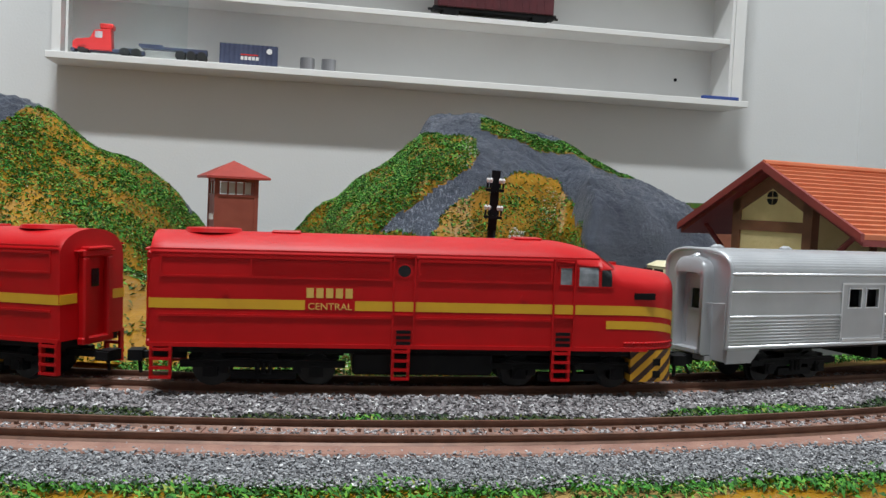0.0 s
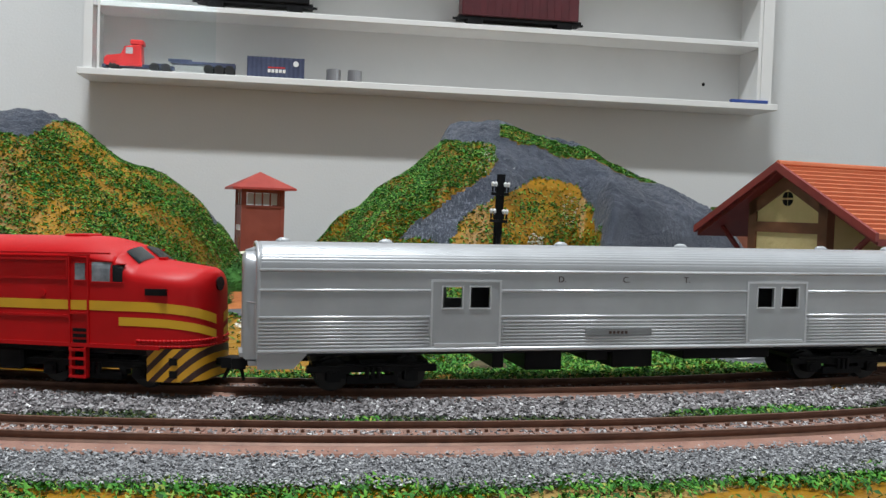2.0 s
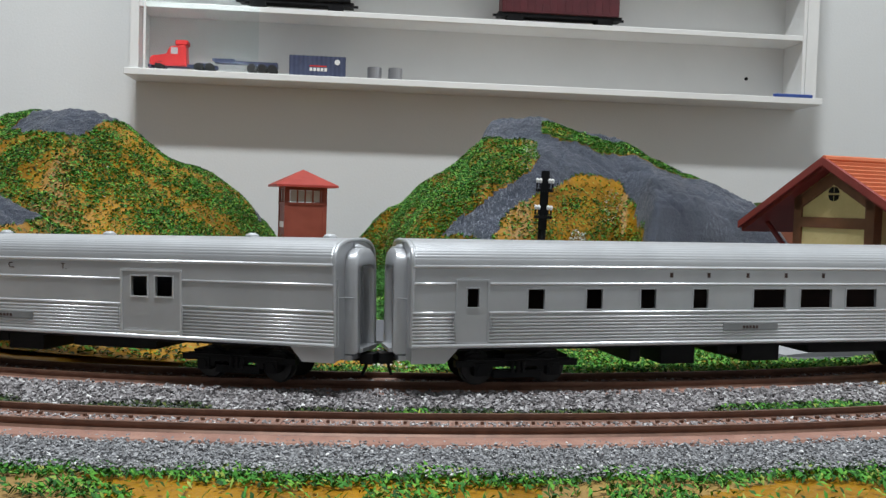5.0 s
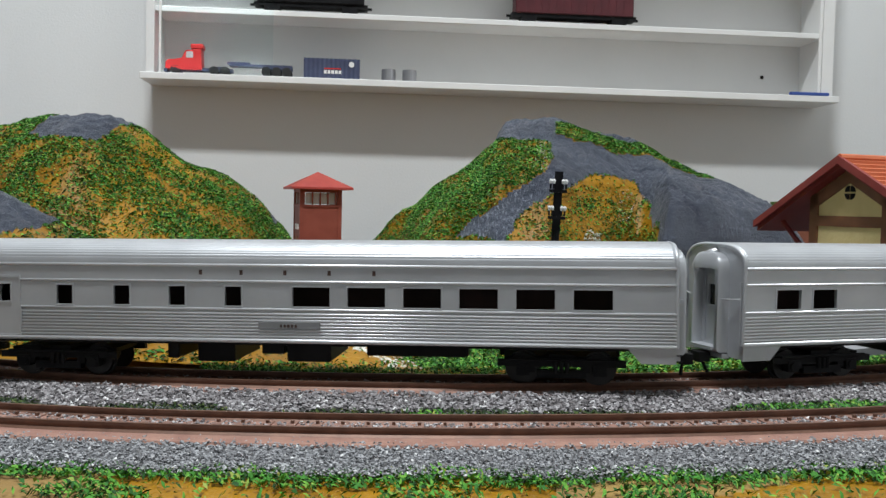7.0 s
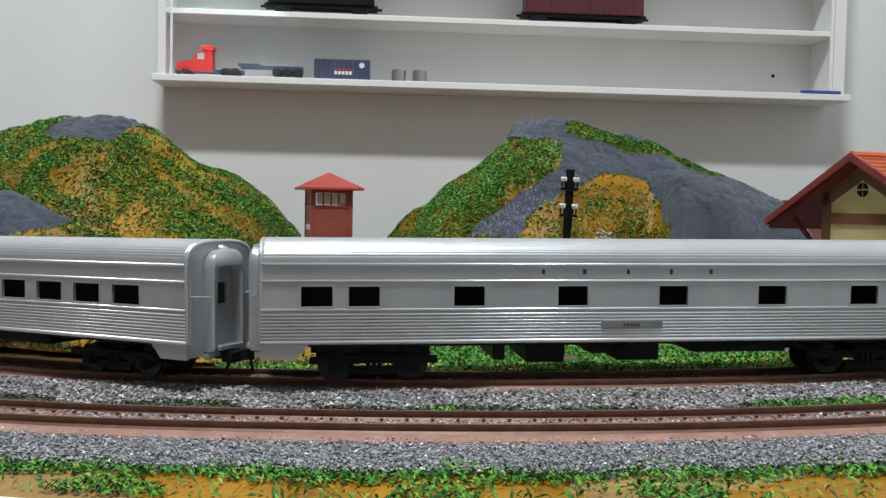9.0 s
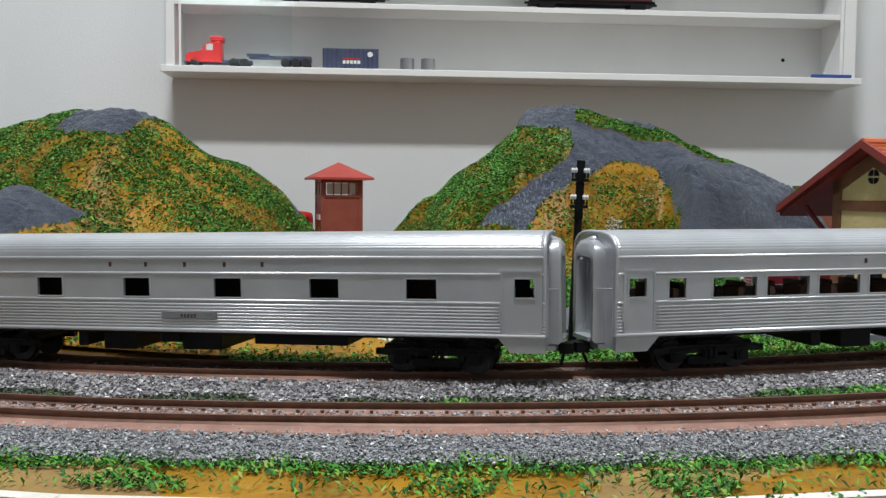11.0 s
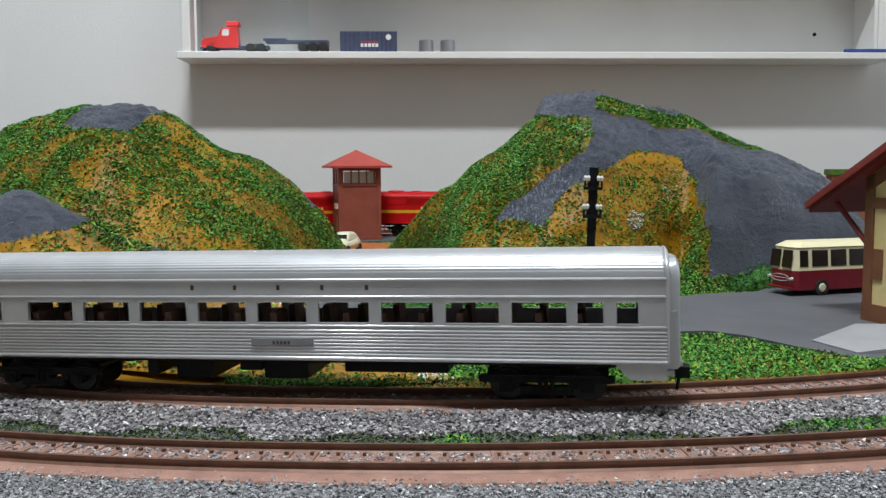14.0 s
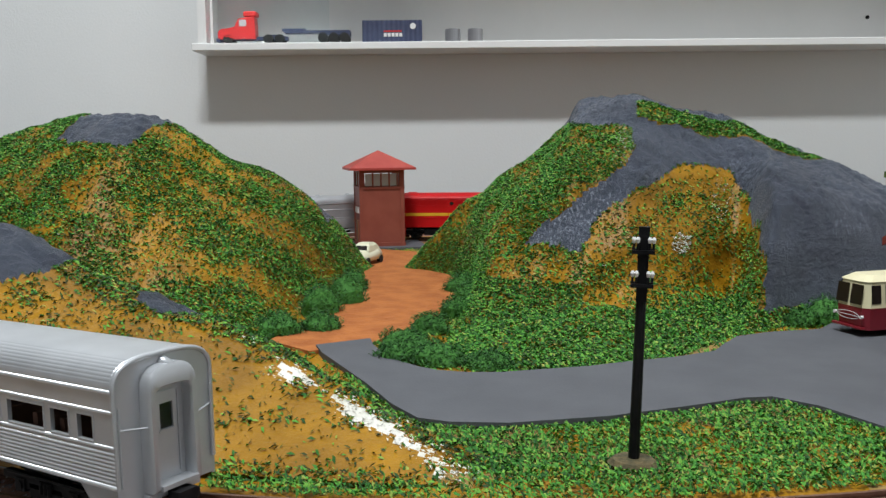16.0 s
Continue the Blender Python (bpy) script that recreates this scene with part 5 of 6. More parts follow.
        line = [(-HW + 0.5, 13.8)] + [(y * 0.985, 40.6 + (z - 40.6) * 0.93) for y, z in roof_outline(False)[1:-1:2]] + [(HW - 0.5, 13.8)]
        rims = []
        for i, (y, z) in enumerate(line):
            (ya, za), (yb, zb) = line[max(0, i - 1)], line[min(len(line) - 1, i + 1)]
            nrm = Vector((0, zb - za, ya - yb)).normalized()
            rims.append([bm.verts.new((Vector((sx * h, y, z)) + 0.75 * (math.cos(q) * nrm + math.sin(q) * Vector((1, 0, 0)))) * K) for q in [math.pi * k / 4 for k in range(8)]])
        for a, b in zip(rims, rims[1:]):
            for i in range(8):
                bm.faces.new((a[i], a[(i + 1) % 8], b[(i + 1) % 8], b[i]))
        part("end_rim", bm, M_SILVER, car, "rounded silver rim of the end", smooth=True)
        # arched door surround, a thick moulding standing proud of the end wall
        bm = bmesh.new()
        n = 14
        outs = [(-8.6, 10.5)] + [(-8.6 * math.copysign(abs(math.cos(math.pi * i / n)) ** 0.7, math.cos(math.pi * i / n)), 38.2 + 7.6 * math.sin(math.pi * i / n) ** 0.8) for i in range(n + 1)] + [(8.6, 10.5)]
        ins = [(-5.9, 12.2)] + [(-5.9 * math.copysign(abs(math.cos(math.pi * i / n)) ** 0.4, math.cos(math.pi * i / n)), 36.6 + 3.0 * math.sin(math.pi * i / n) ** 0.6) for i in range(n + 1)] + [(5.9, 12.2)]
        q = []
        for d, ring_, f in ((0.0, outs, 1.0), (3.4, outs, 1.0), (4.3, outs, 0.94), (4.3, ins, 1.1), (3.5, ins, 1.0), (0.0, ins, 1.0)):
            q.append([bm.verts.new((sx * (h + d) * K, y * f * K, (25 + (z - 25) * (f if f != 1.1 else 1.03)) * K)) for y, z in ring_])
        for a, b in zip(q, q[1:]):
            for i in range(len(outs)):
                k2 = (i + 1) % len(outs)
                bm.faces.new((a[i], a[k2], b[k2], b[i]))
        surround = part("door_surround", bm, M_SILVER, car, "thick arched silver door surround", smooth=True)
        surround.data.set_sharp_from_angle(angle=radians(50))
        bm = bmesh.new()
        slab(bm, *sorted((sx * (h + 0.2), sx * (h + 5.2))), -6.4, 6.4, 11.0, 12.3, K)
        part("door_sill", bm, M_SILVER, surround)
        bm = bmesh.new()
        d0, d1 = sorted((sx * (h - 0.6), sx * (h + 0.5)))
        for y0, y1, z0, z1 in ((-6, -2.3, 12, 39.7), (2.3, 6, 12, 39.7), (-2.3, 2.3, 12, 26.6), (-2.3, 2.3, 34, 39.7)):
            slab(bm, d0, d1, y0, y1, z0, z1, K)
        d = part("end_door", bm, M_SILVER, car, "recessed end door with a small window")
        bm = bmesh.new()
        for y0, y1, z0, z1 in ((-4.2, -3.7, 13.5, 37.6), (3.7, 4.2, 13.5, 37.6), (-3.7, 3.7, 37.1, 37.6), (-2.9, 2.9, 25.9, 26.5)):
            slab(bm, *sorted((sx * (h + 0.4), sx * (h + 0.9))), y0, y1, z0, z1, K)
        part("door_trim", bm, M_SILVER, d)
        bm = bmesh.new()
        slab(bm, *sorted((sx * (h - 0.4), sx * (h - 0.1))), -2.4, 2.4, 26.4, 34.2, K)
        part("door_window", bm, M_GLASS, d, "small dark window")
        # roof hood that runs into the surround
        bm = bmesh.new()
        rod(bm, (sx * (h - 4) * K, 0, 46.6 * K), (sx * (h + 3.2) * K, 0, 44.6 * K), 2.2 * K, 12, 1.6 * K)
        part("end_hood", bm, M_SILVER, car, smooth=True)
        bm = bmesh.new()
        for y in (-HW + 1.2, HW - 1.2):
            rod(bm, (sx * (h + 0.8) * K, y * K, 14 * K), (sx * (h + 0.8) * K, y * K, 36 * K), 0.3 * K, 6)
            rod(bm, (sx * (h + 0.2) * K, y * K, 27 * K), (sx * (h + 0.9) * K, y * K, 27 * K), 0.3 * K, 6)
            yb = y * 0.55
            rod(bm, (sx * (h + 0.5) * K, y * K, 30 * K), (sx * (h + 3) * K, yb * K, 29.4 * K), 0.3 * K, 6)
        slab(bm, *sorted((sx * (h - 0.5), sx * (h + 2.5))), -9, 9, 8.4, 10, K)
        part("end_rail", bm, M_SILVER, car)
        coupler(car, sx * (h - 2), sx)
    # roof vents
    for x in vents:
        bm = bmesh.new()
        rod(bm, ((x - h) * K, 0, 48.6 * K), ((x - h) * K, 0, 49.7 * K), 2.6 * K, 14, 2.2 * K)
        rod(bm, ((x - h) * K, 0, 49.7 * K), ((x - h) * K, 0, 50.4 * K), 2.2 * K, 14, 1.0 * K)
        part("roof_vent", bm, M_SILVER, car)
    for x in (9, 20, L - 20, L - 9):
        bm = bmesh.new()
        slab(bm, x - h - 1.5, x - h + 1.5, -13.0, -10.4, 46.0, 47.0, K)
        part("roof_hatch", bm, M_SILVER, car, "small bright roof hatch")
    # floor, seats, underside
    bm = bmesh.new()
    slab(bm, -h + 1.2, h - 1.2, -HW + 1.2, HW - 1.2, 12.6, 16, K)
    part("floor_frame", bm, M_BLACK, car)
    if seats:
        first, x = None, 22
        while x < L - 22:
            for y0 in (-14, 4):
                m = Matrix.Translation(((x - h) * K, y0 * K, 16 * K))
                if first is None:
                    bm = bmesh.new()
                    extrude_profile(bm, [(0, 0), (7, 0), (7, 5.2), (2.6, 5.0), (2.0, 13.2), (0, 13.2)], 0, 10, K)
                    bmesh.ops.rotate(bm, verts=bm.verts, cent=(0, 0, 0), matrix=Matrix.Rotation(-math.pi / 2, 3, "Z"))
                    bmesh.ops.translate(bm, verts=bm.verts, vec=(0, 10 * K, 0))
                    first = part("seat", bm, M_SEAT, car, "brown moulded seat")
                    first.matrix_basis = m
                else:
                    clone(first, car, m)
            x += 12.3
    elif windows:
        bm = bmesh.new()
        slab(bm, -h * 0.94, h * 0.94, 3.5, 4.5, 16, 40, K)
        part("partition", bm, M_INSIDE, car, "dark inner partition")
    for x0, x1, y1, z0 in ((-47, -43, 14, 7.2), (-36, -23, 15, 6.4), (-14, -6, 14, 9.2), (-5, 10, 15, 6.8), (22, 56, 14, 9.2)):
        bm = bmesh.new()
        slab(bm, x0, x1, -y1, y1, z0, 13, K)
        part("equipment_box", bm, M_BLACK, car, "black underfloor box", bevel=0.4 * K)
    for sx in (-1, 1):
        bogie(car, sx * L * 0.352, (-12.5, 12.5), 18, False)
    car.scale.x = stretch
    TRAIN.append((car, s_mid, L * stretch * 0.352 * K / U))
    return car


silver_car("baggage_car", "silver fluted baggage car with two wide doors", 4.48, [],
           [(54.2, 77.4, 58.0, 64.4, 67.2, 73.7), (167.4, 191, 171.5, 177.8, 181.0, 187.6)], letter_x=(98.5, 121.5, 144.0), tall=("D.", "C.", "T."), plate_x=(107, 131), vents=(8.3, 42, 104, 150, 208, 237), glass=(28.3, 35.3), belt=34.1)
silver_car("dining_car", "silver fluted dining car with narrow and wide windows", 7.983,
           [(38.2, 43.8), (58.5, 64.1), (77.9, 83.5), (97.4, 103.0), (120.5, 133.1), (139.1, 151.7), (157.7, 170.2), (176.2, 188.8), (194.8, 207.3), (213.3, 225.8)],
           [(14.2, 25, 17.8, 21.6)], letter_x=(89, 103, 118, 133, 148), plate_x=(109, 130))
silver_car("sleeping_car", "silver fluted sleeping car with spaced windows", 11.5075,
           [(12.8, 22.8), (28, 38), (62.3, 72.4), (97.1, 107.2), (131.9, 142), (167, 177.2), (200.6, 210.8)],
           [(232, 245, 236.4, 242.6)], letter_x=(92, 106, 121, 136, 150), plate_x=(112, 133))
silver_car("coach", "silver fluted coach with a row of wide windows", 15.0038,
           [(18.6, 24.8)] + [(34.9 + 20.6 * i, 51.5 + 20.6 * i) for i in range(9)] + [(219.6, 227.3), (231.3, 237.6)],
           [(2.5, 13.5, 4.2, 10.4)], seats=True, letter_x=(95, 109.8, 124.6, 139.3, 154), plate_x=(115, 136))

# ---- red diesel locomotive with a rounded nose
LL = 172.0
REAR = -80.8


def roofline(x):
    """Top height along the locomotive."""
    if x < 40:
        return 50.4
    if x < 58.5:
        return 50.4 - 3.6 * ((x - 40) / 18.5) ** 2
    if x < 64:
        return 46.8 - 4.2 * (x - 58.5) / 5.5
    if x < 82:
        return 42.6 - 2.4 * (x - 64) / 18
    return 40.2 - 2.4 * ((x - 82) / 4) ** 2


def halfwidth(x):
    w = 16.6
    if x > 60:
        u = min(1.0, (x - 60) / 26.0)
        w = 16.6 * max(0.0, 1 - u ** 3.4) ** (1 / 2.6)
    return w


def skin(x, z):
    """Half width of the body at x and height z."""
    top = roofline(x)
    w = halfwidth(x)
    sh = 9.0 if x < 57.8 else 7.0
    if z < top - sh:
        return w
    u = min(1.0, (z - (top - sh)) / sh)
    return w * max(0.0, 1 - u ** 2.3) ** (1 / 2.0)


def loco(s_mid, flip, label):
    eng = thing("locomotive", label, "locomotive", group="red diesel locomotives")
    h = LL / 2
    bm = bmesh.new()
    xs = [REAR, REAR + 0.8] + list(np.linspace(REAR + 4, 45, 26)) + list(np.linspace(46, 80, 34)) + list(np.linspace(81, 85.99, 9))
    rows = []
    for x in xs:
        top = roofline(x)
        e = 0.97 if x == REAR else 1.0
        zs = [14.0, 20, 26, 32, 36] if top > 44 else [14.0, 19, 24, 28, 31]
        sh = 9.0 if x < 57.8 else 7.0
        zs = [z for z in zs if z < top - sh] + [top - sh + sh * u for u in (0, 0.2, 0.4, 0.58, 0.73, 0.84, 0.92, 0.97, 0.995)]
        while len(zs) < 14:
            zs.insert(1, (zs[0] + zs[1]) / 2)
        zs = zs[:14]
        half = [(skin(x, z) * e, z) for z in zs]
        rows.append([bm.verts.new((x * K, -y * K, z * K)) for y, z in half] + [bm.verts.new((x * K, y * K, z * K)) for y, z in half[::-1]])
    for a, b in zip(rows, rows[1:]):
        for i in range(len(a) - 1):
            bm.faces.new((a[i], a[i + 1], b[i + 1], b[i]))
        bm.faces.new((a[-1], a[0], b[0], b[-1]))
    bm.faces.new(rows[0][::-1]), bm.faces.new(rows[-1])
    body = part("body", bm, M_RED, eng, smooth=True)
    body.data.set_sharp_from_angle(angle=radians(38))

    def surf(x, z, side, o):
        return Vector((x * K, side * (skin(x, z) + o) * K, z * K))

    def strip(bm, xa, xb, zlo, zhi, side, o=0.12, dip=0.0, n=40):
        """A painted band that follows the skin; dip: how far it drops round the nose."""
        prev = None
        for i in range(n + 1):
            u = i / n
            x = xa + (xb - xa) * (1 - (1 - u) ** 1.7 if xb > 70 else u)
            d = dip * (1 - halfwidth(x) / 16.6)
            n_out = o
            a, b = surf(x, zlo - d, side, n_out), surf(x, zhi - d, side, n_out)
            if x > 80:
                a.x += o * K
                b.x += o * K
            cur = (bm.verts.new(a), bm.verts.new(b))
            if prev:
                bm.faces.new((prev[0], cur[0], cur[1], prev[1]))
            prev = cur

    for side in (-1, 1):
        bm = bmesh.new()
        strip(bm, REAR, -34.9, 26.0, 29.2, side)
        strip(bm, -19.7, h - 0.05, 26.0, 29.2, side, dip=5.6, n=60)
        strip(bm, 60.0, h - 0.05, 21.2, 24.0, side, dip=5.6)
        part("stripe", bm, M_YELLOW, eng, "yellow waist stripe")
        for z in (14.6, 16.4):
            bm = bmesh.new()
            path = [surf(66 + 19.95 * (1 - (1 - i / 22) ** 1.7), z, side, 0.1) for i in range(23)]
            for p, q in zip(path, path[1:]):
                rod(bm, p, q, 0.5 * K, 6)
            part("nose_rib", bm, M_RED, eng, "red rib round the nose", smooth=True)
        # panel frames, doors and louvres
        bm = bmesh.new()
        y0, y1 = sorted((side * 16.3, side * 17.05))

        def box(a, b, c, d, o=0.0):
            slab(bm, a - h, b - h, *sorted((side * 16.3, side * (16.95 + o))), c, d, K)
        for a, b in ((8, 77.3), (85.5, 128)):
            box(a, b, 42.4, 43.2)
            box(a, b, 36.0, 36.7)
            box(a, b, 23.4, 24.2)
            box(a, a + 0.7, 36.7, 42.4)
            box(b - 0.7, b, 36.7, 42.4)
        box(5.3, 143, 44.6, 45.2)
        box(5.3, 160, 13.6, 14.9, 0.1)
        box(34.5, 35.2, 36.7, 42.4)
        for i in range(9):
            box(35.6, 76.4, 37.0 + i * 0.58, 37.25 + i * 0.58, -0.15)
            box(86.5, 127.1, 37.0 + i * 0.58, 37.25 + i * 0.58, -0.2)
        part("side_panel", bm, M_RED, eng, "red framed louvre panels")
        for a, b in ((77.8, 84.9), (128.3, 135.6)):
            bm = bmesh.new()
            for c0, c1, d0, d1 in ((a, a + 0.6, 14, 44.5), (b - 0.6, b, 14, 44.5), (a, b, 43.9, 44.5), (a, b, 24.6, 25.2)):
                slab(bm, c0 - h, c1 - h, *sorted((side * 16.3, side * 17.2)), d0, d1, K)
            d = part("door", bm, M_RED, eng, "red side door")
            # Black slabs put in the shade of openings between the red rungs.
            bm = bmesh.new()
            for i in range(3):
                slab(bm, a - h + 1.4, b - h - 1.2, *sorted((side * 16.3, side * 16.9)), 14.9 + i * 1.9, 16.0 + i * 1.9, K)
            part("grille", bm, M_BLACK, d)
        for a, b in ((5.5, 12.0), (77.9, 83.6), (128.5, 134.6)):
            bm = bmesh.new()
            for c in (a, b - 0.9):
                slab(bm, c - h, c + 0.9 - h, *sorted((side * 15.2, side * 17.1)), 3.2, 14, K)
            for z in (3.2, 6.2, 9.2, 12.2):
                slab(bm, a - h, b - h, *sorted((side * 15.2, side * 17.4)), z, z + 0.9, K)
            part("ladder", bm, M_RED, eng, "red step ladder")
        # porthole and windows
        bm = bmesh.new()
        rod(bm, ((81.2 - h) * K, side * 16.2 * K, 39.4 * K), ((81.2 - h) * K, side * 16.85 * K, 39.4 * K), 2.0 * K, 18)
        part("porthole", bm, M_GLASS, eng, "round dark porthole")
        bm = bmesh.new()
        for i in range(18):
            a, b = 2 * math.pi * i / 18, 2 * math.pi * (i + 1) / 18
            for r0, r1 in ((2.0, 2.6),):
                bm.faces.new([bm.verts.new(((81.2 - h + r * math.cos(q)) * K, side * 17.0 * K, (39.4 + r * math.sin(q)) * K)) for r, q in ((r0, a), (r1, a), (r1, b), (r0, b))])
        part("porthole_rim", bm, M_RED, eng)
        for xa, xb, za, zb in ((130.6, 134.2, 36.0, 41.6), (136.6, 143.0, 35.6, 42.0), (143.9, 147.4, 35.6, 41.2)):
            bm = bmesh.new()
            xa, xb = xa - h, xb - h
            za2, zb2 = za, zb
            drop = 1.2 if xb > 65 else 0.0
            grid = [[bm.verts.new(surf(xa + (xb - xa) * i / 6, za + (zb2 - drop * i / 6 - za) * j / 6, side, 0.16)) for j in range(7)] for i in range(7)]
            for i in range(6):
                for j in range(6):
                    bm.faces.new((grid[i][j], grid[i + 1][j], grid[i + 1][j + 1], grid[i][j + 1]))
            w = part("cab_window", bm, M_CABGLASS if xb < 60 else M_GLASS, eng, "cab side window")
            bm = bmesh.new()
            for c0, c1, d0, d1 in ((xa - 0.5, xb + 0.5, zb, zb + 0.45), (xa - 0.5, xb + 0.5, za - 0.45, za), (xa - 0.5, xa, za, zb)):
                yo = skin((c0 + c1) / 2, (d0 + d1) / 2)
                slab(bm, c0, c1, *sorted((side * (yo - 0.5), side * (yo + 0.3))), d0, d1, K)
            part("window_frame", bm, M_RED, w)
        # windscreen half, on the slope
        bm = bmesh.new()
        grid = []
        for i in range(9):
            row = []
            for j in range(9):
                x, y = 58.8 + 4.9 * i / 8, 13.4 * (0.1 + (0.84 - 0.06 * (1 - i / 8) - 0.1) * j / 8)
                top, sh = roofline(x), (9.0 if x < 57.8 else 7.0)
                z = top - sh + sh * max(0.0, 1 - (y / halfwidth(x)) ** 2) ** (1 / 2.3)
                row.append(bm.verts.new((x * K + 0.2 * K, side * y * K, z * K + 0.3 * K)))
            grid.append(row)
        for i in range(8):
            for j in range(8):
                bm.faces.new((grid[i][j], grid[i + 1][j], grid[i + 1][j + 1], grid[i][j + 1]))
        part("windscreen", bm, M_GLASS, eng, "sloping dark windscreen")
        # lettering panel
        bm = bmesh.new()
        slab(bm, -34.9, -19.7, *sorted((side * 16.3, side * 16.72)), 25.8, 29.3, K)
        lp = part("name_panel", bm, M_RED, eng)
        yq = side * (16.72 + 0.05) * K
        m = Matrix.Translation((-27.3 * K, yq, 26.2 * K)) @ Matrix.Rotation(0 if side < 0 else math.pi, 4, "Z") @ Matrix.Rotation(math.pi / 2, 4, "X")
        lettering("CENTRAL", 3.1 * K, M_CREAM, "lettering", eng, m, "gold word lettering")
        bm = bmesh.new()
        for i in range(5):
            x0 = -34.5 + i * 2.95
            slab(bm, x0, x0 + 2.2, *sorted((side * 16.4, side * 16.75)), 30.0, 33.2, K)
        part("company_mark", bm, M_CREAM, eng, "gold company mark as plain shapes")
        # Plain black block, added in place of the nose louvres.
        bm = bmesh.new()
        slab(bm, 69.0, 76.0, *sorted((side * (skin(75, 32) - 1.2), side * (skin(72, 32) + 0.5))), 31.4, 33.6, K)
        part("nose_louvre", bm, M_BLACK, eng, "dark block in place of nose louvres")
        for x in (27.5, 119):
            bm = bmesh.new()
            rod(bm, ((x - h) * K, side * 16.3 * K, 31.3 * K), ((x - h) * K, side * 16.95 * K, 31.3 * K), 1.0 * K, 10)
            part("filler_cap", bm, M_RED, eng)
    # pilot
    bm = bmesh.new()
    outs = []
    for i in range(25):
        a = -math.pi / 2 + math.pi * i / 24
        outs.append((69 + 16.5 * max(0, math.cos(a)) ** 0.5, 15.6 * math.copysign(abs(math.sin(a)) ** 0.7, math.sin(a))))
    lo, hi = [[bm.verts.new((x * K, y * K, z * K)) for x, y in outs] for z in (3.0, 13.9)]
    for i in range(24):
        bm.faces.new((lo[i], lo[i + 1], hi[i + 1], hi[i]))
    bm.faces.new(hi), bm.faces.new(lo[::-1])
    bm.faces.new((lo[0], hi[0], hi[-1], lo[-1]))
    pilot = part("pilot", bm, M_HAZARD, eng, "pilot with black and yellow hazard stripes")
    # Black blocks on the pilot stand in for the shade inside square holes.
    for sy in (-1, 1):
        for z in (4.4, 8.6):
            bm = bmesh.new()
            slab(bm, 76.5, 79.0, *sorted((sy * 13.0, sy * 15.4)), z, z + 2.4, K)
            part("pilot_hole_shade", bm, M_BLACK, pilot, "black block for a shaded opening")
    bm = bmesh.new()
    rod(bm, (85 * K, 0, 34.6 * K), (86.4 * K, 0, 34.6 * K), 2.4 * K, 16)
    part("headlight", bm, M_GLASS, eng, "round headlight")
    # rear end: recessed doorway frame
    bm = bmesh.new()
    for y0, y1, z0, z1 in ((-7.5, -4.6, 12.5, 41), (4.6, 7.5, 12.5, 41), (-7.5, 7.5, 41, 43.6), (-8, 8, 12, 14.5)):
        slab(bm, REAR - 2.4, REAR + 0.2, y0, y1, z0, z1, K)
    part("rear_gangway", bm, M_RED, eng, "red rear doorway frame", bevel=0.5 * K)
    bm = bmesh.new()
    slab(bm, REAR - 0.7, REAR + 0.1, -4.6, 4.6, 14, 41, K)
    rd = part("rear_door", bm, M_RED, eng)
    for y0, y1 in ((-16.2, -8.2), (8.2, 16.2)):
        bm = bmesh.new()
        slab(bm, REAR - 0.25, REAR + 0.3, y0, y1, 26.0, 29.2, K)
        part("rear_stripe", bm, M_YELLOW, eng, "yellow stripe round the rear end")
    bm = bmesh.new()
    slab(bm, REAR - 3.2, REAR + 0.2, -6.2, 6.2, 43.4, 44.5, K)
    slab(bm, REAR - 1.8, REAR + 0.2, -9.5, 9.5, 42.6, 43.4, K)
    part("rear_hood", bm, M_RED, eng, "red hood over the rear door", bevel=0.3 * K)
    bm = bmesh.new()
    slab(bm, REAR - 0.95, REAR - 0.6, -1.8, 1.8, 31, 37, K)
    part("door_window", bm, M_GLASS, rd)
    # roof gear
    for x, r in ((16, 7.5), (40, 0), (118, 0)):
        bm = bmesh.new()
        if r:
            rod(bm, ((x + 6 - h) * K, 0, 50 * K), ((x + 6 - h) * K, 0, 51.3 * K), 9 * K, 24, 8.4 * K)
            part("roof_fan", bm, M_RED, eng, "low round roof fan housing")
        else:
            slab(bm, x - h, x - h + 9, -4, 4, 50, 51.0, K)
            part("roof_hatch", bm, M_RED, eng, bevel=0.3 * K)
    bm = bmesh.new()
    for i in range(5):
        slab(bm, 65.5 + i * 0.2, 66.5 + i * 0.2, -2 + i * 0.3, 2 - i * 0.3, roofline(66) - 0.2, roofline(66) + 0.8, K)
    part("horn_bracket", bm, M_RED, eng)
    # underside
    bm = bmesh.new()
    slab(bm, REAR + 1, 72, -14.5, 14.5, 11.5, 14.5, K)
    part("underframe", bm, M_BLACK, eng)
    bm = bmesh.new()
    slab(bm, -20, 24, -15.5, 15.5, 4.6, 12, K)
    part("fuel_tank", bm, M_BLACK, eng, bevel=0.8 * K)
    for x in (-47, 49):
        bogie(eng, x, (-16, 16), 22, True)
    coupler(eng, REAR + 1, -1)
    coupler(eng, h - 3, 1)
    eng.scale.x = 1.068
    TRAIN.append((eng, s_mid, 50 * K / U, flip))
    return eng


loco(-1.03, True, "red diesel locomotive leading, with yellow waist stripe")
loco(1.494, False, "red diesel locomotive with gold lettering and yellow stripe")

# ---- white display cabinet on the wall, and what stands in it
def cab_m(x, out, z):
    px, py = along_wall(x, out)
    return Matrix.Translation((px * U, py * U, z * U)) @ Matrix.Rotation(AW, 4, "Z")


CX0 = -7.23
CW = (5.33 - CX0) / math.cos(AW)
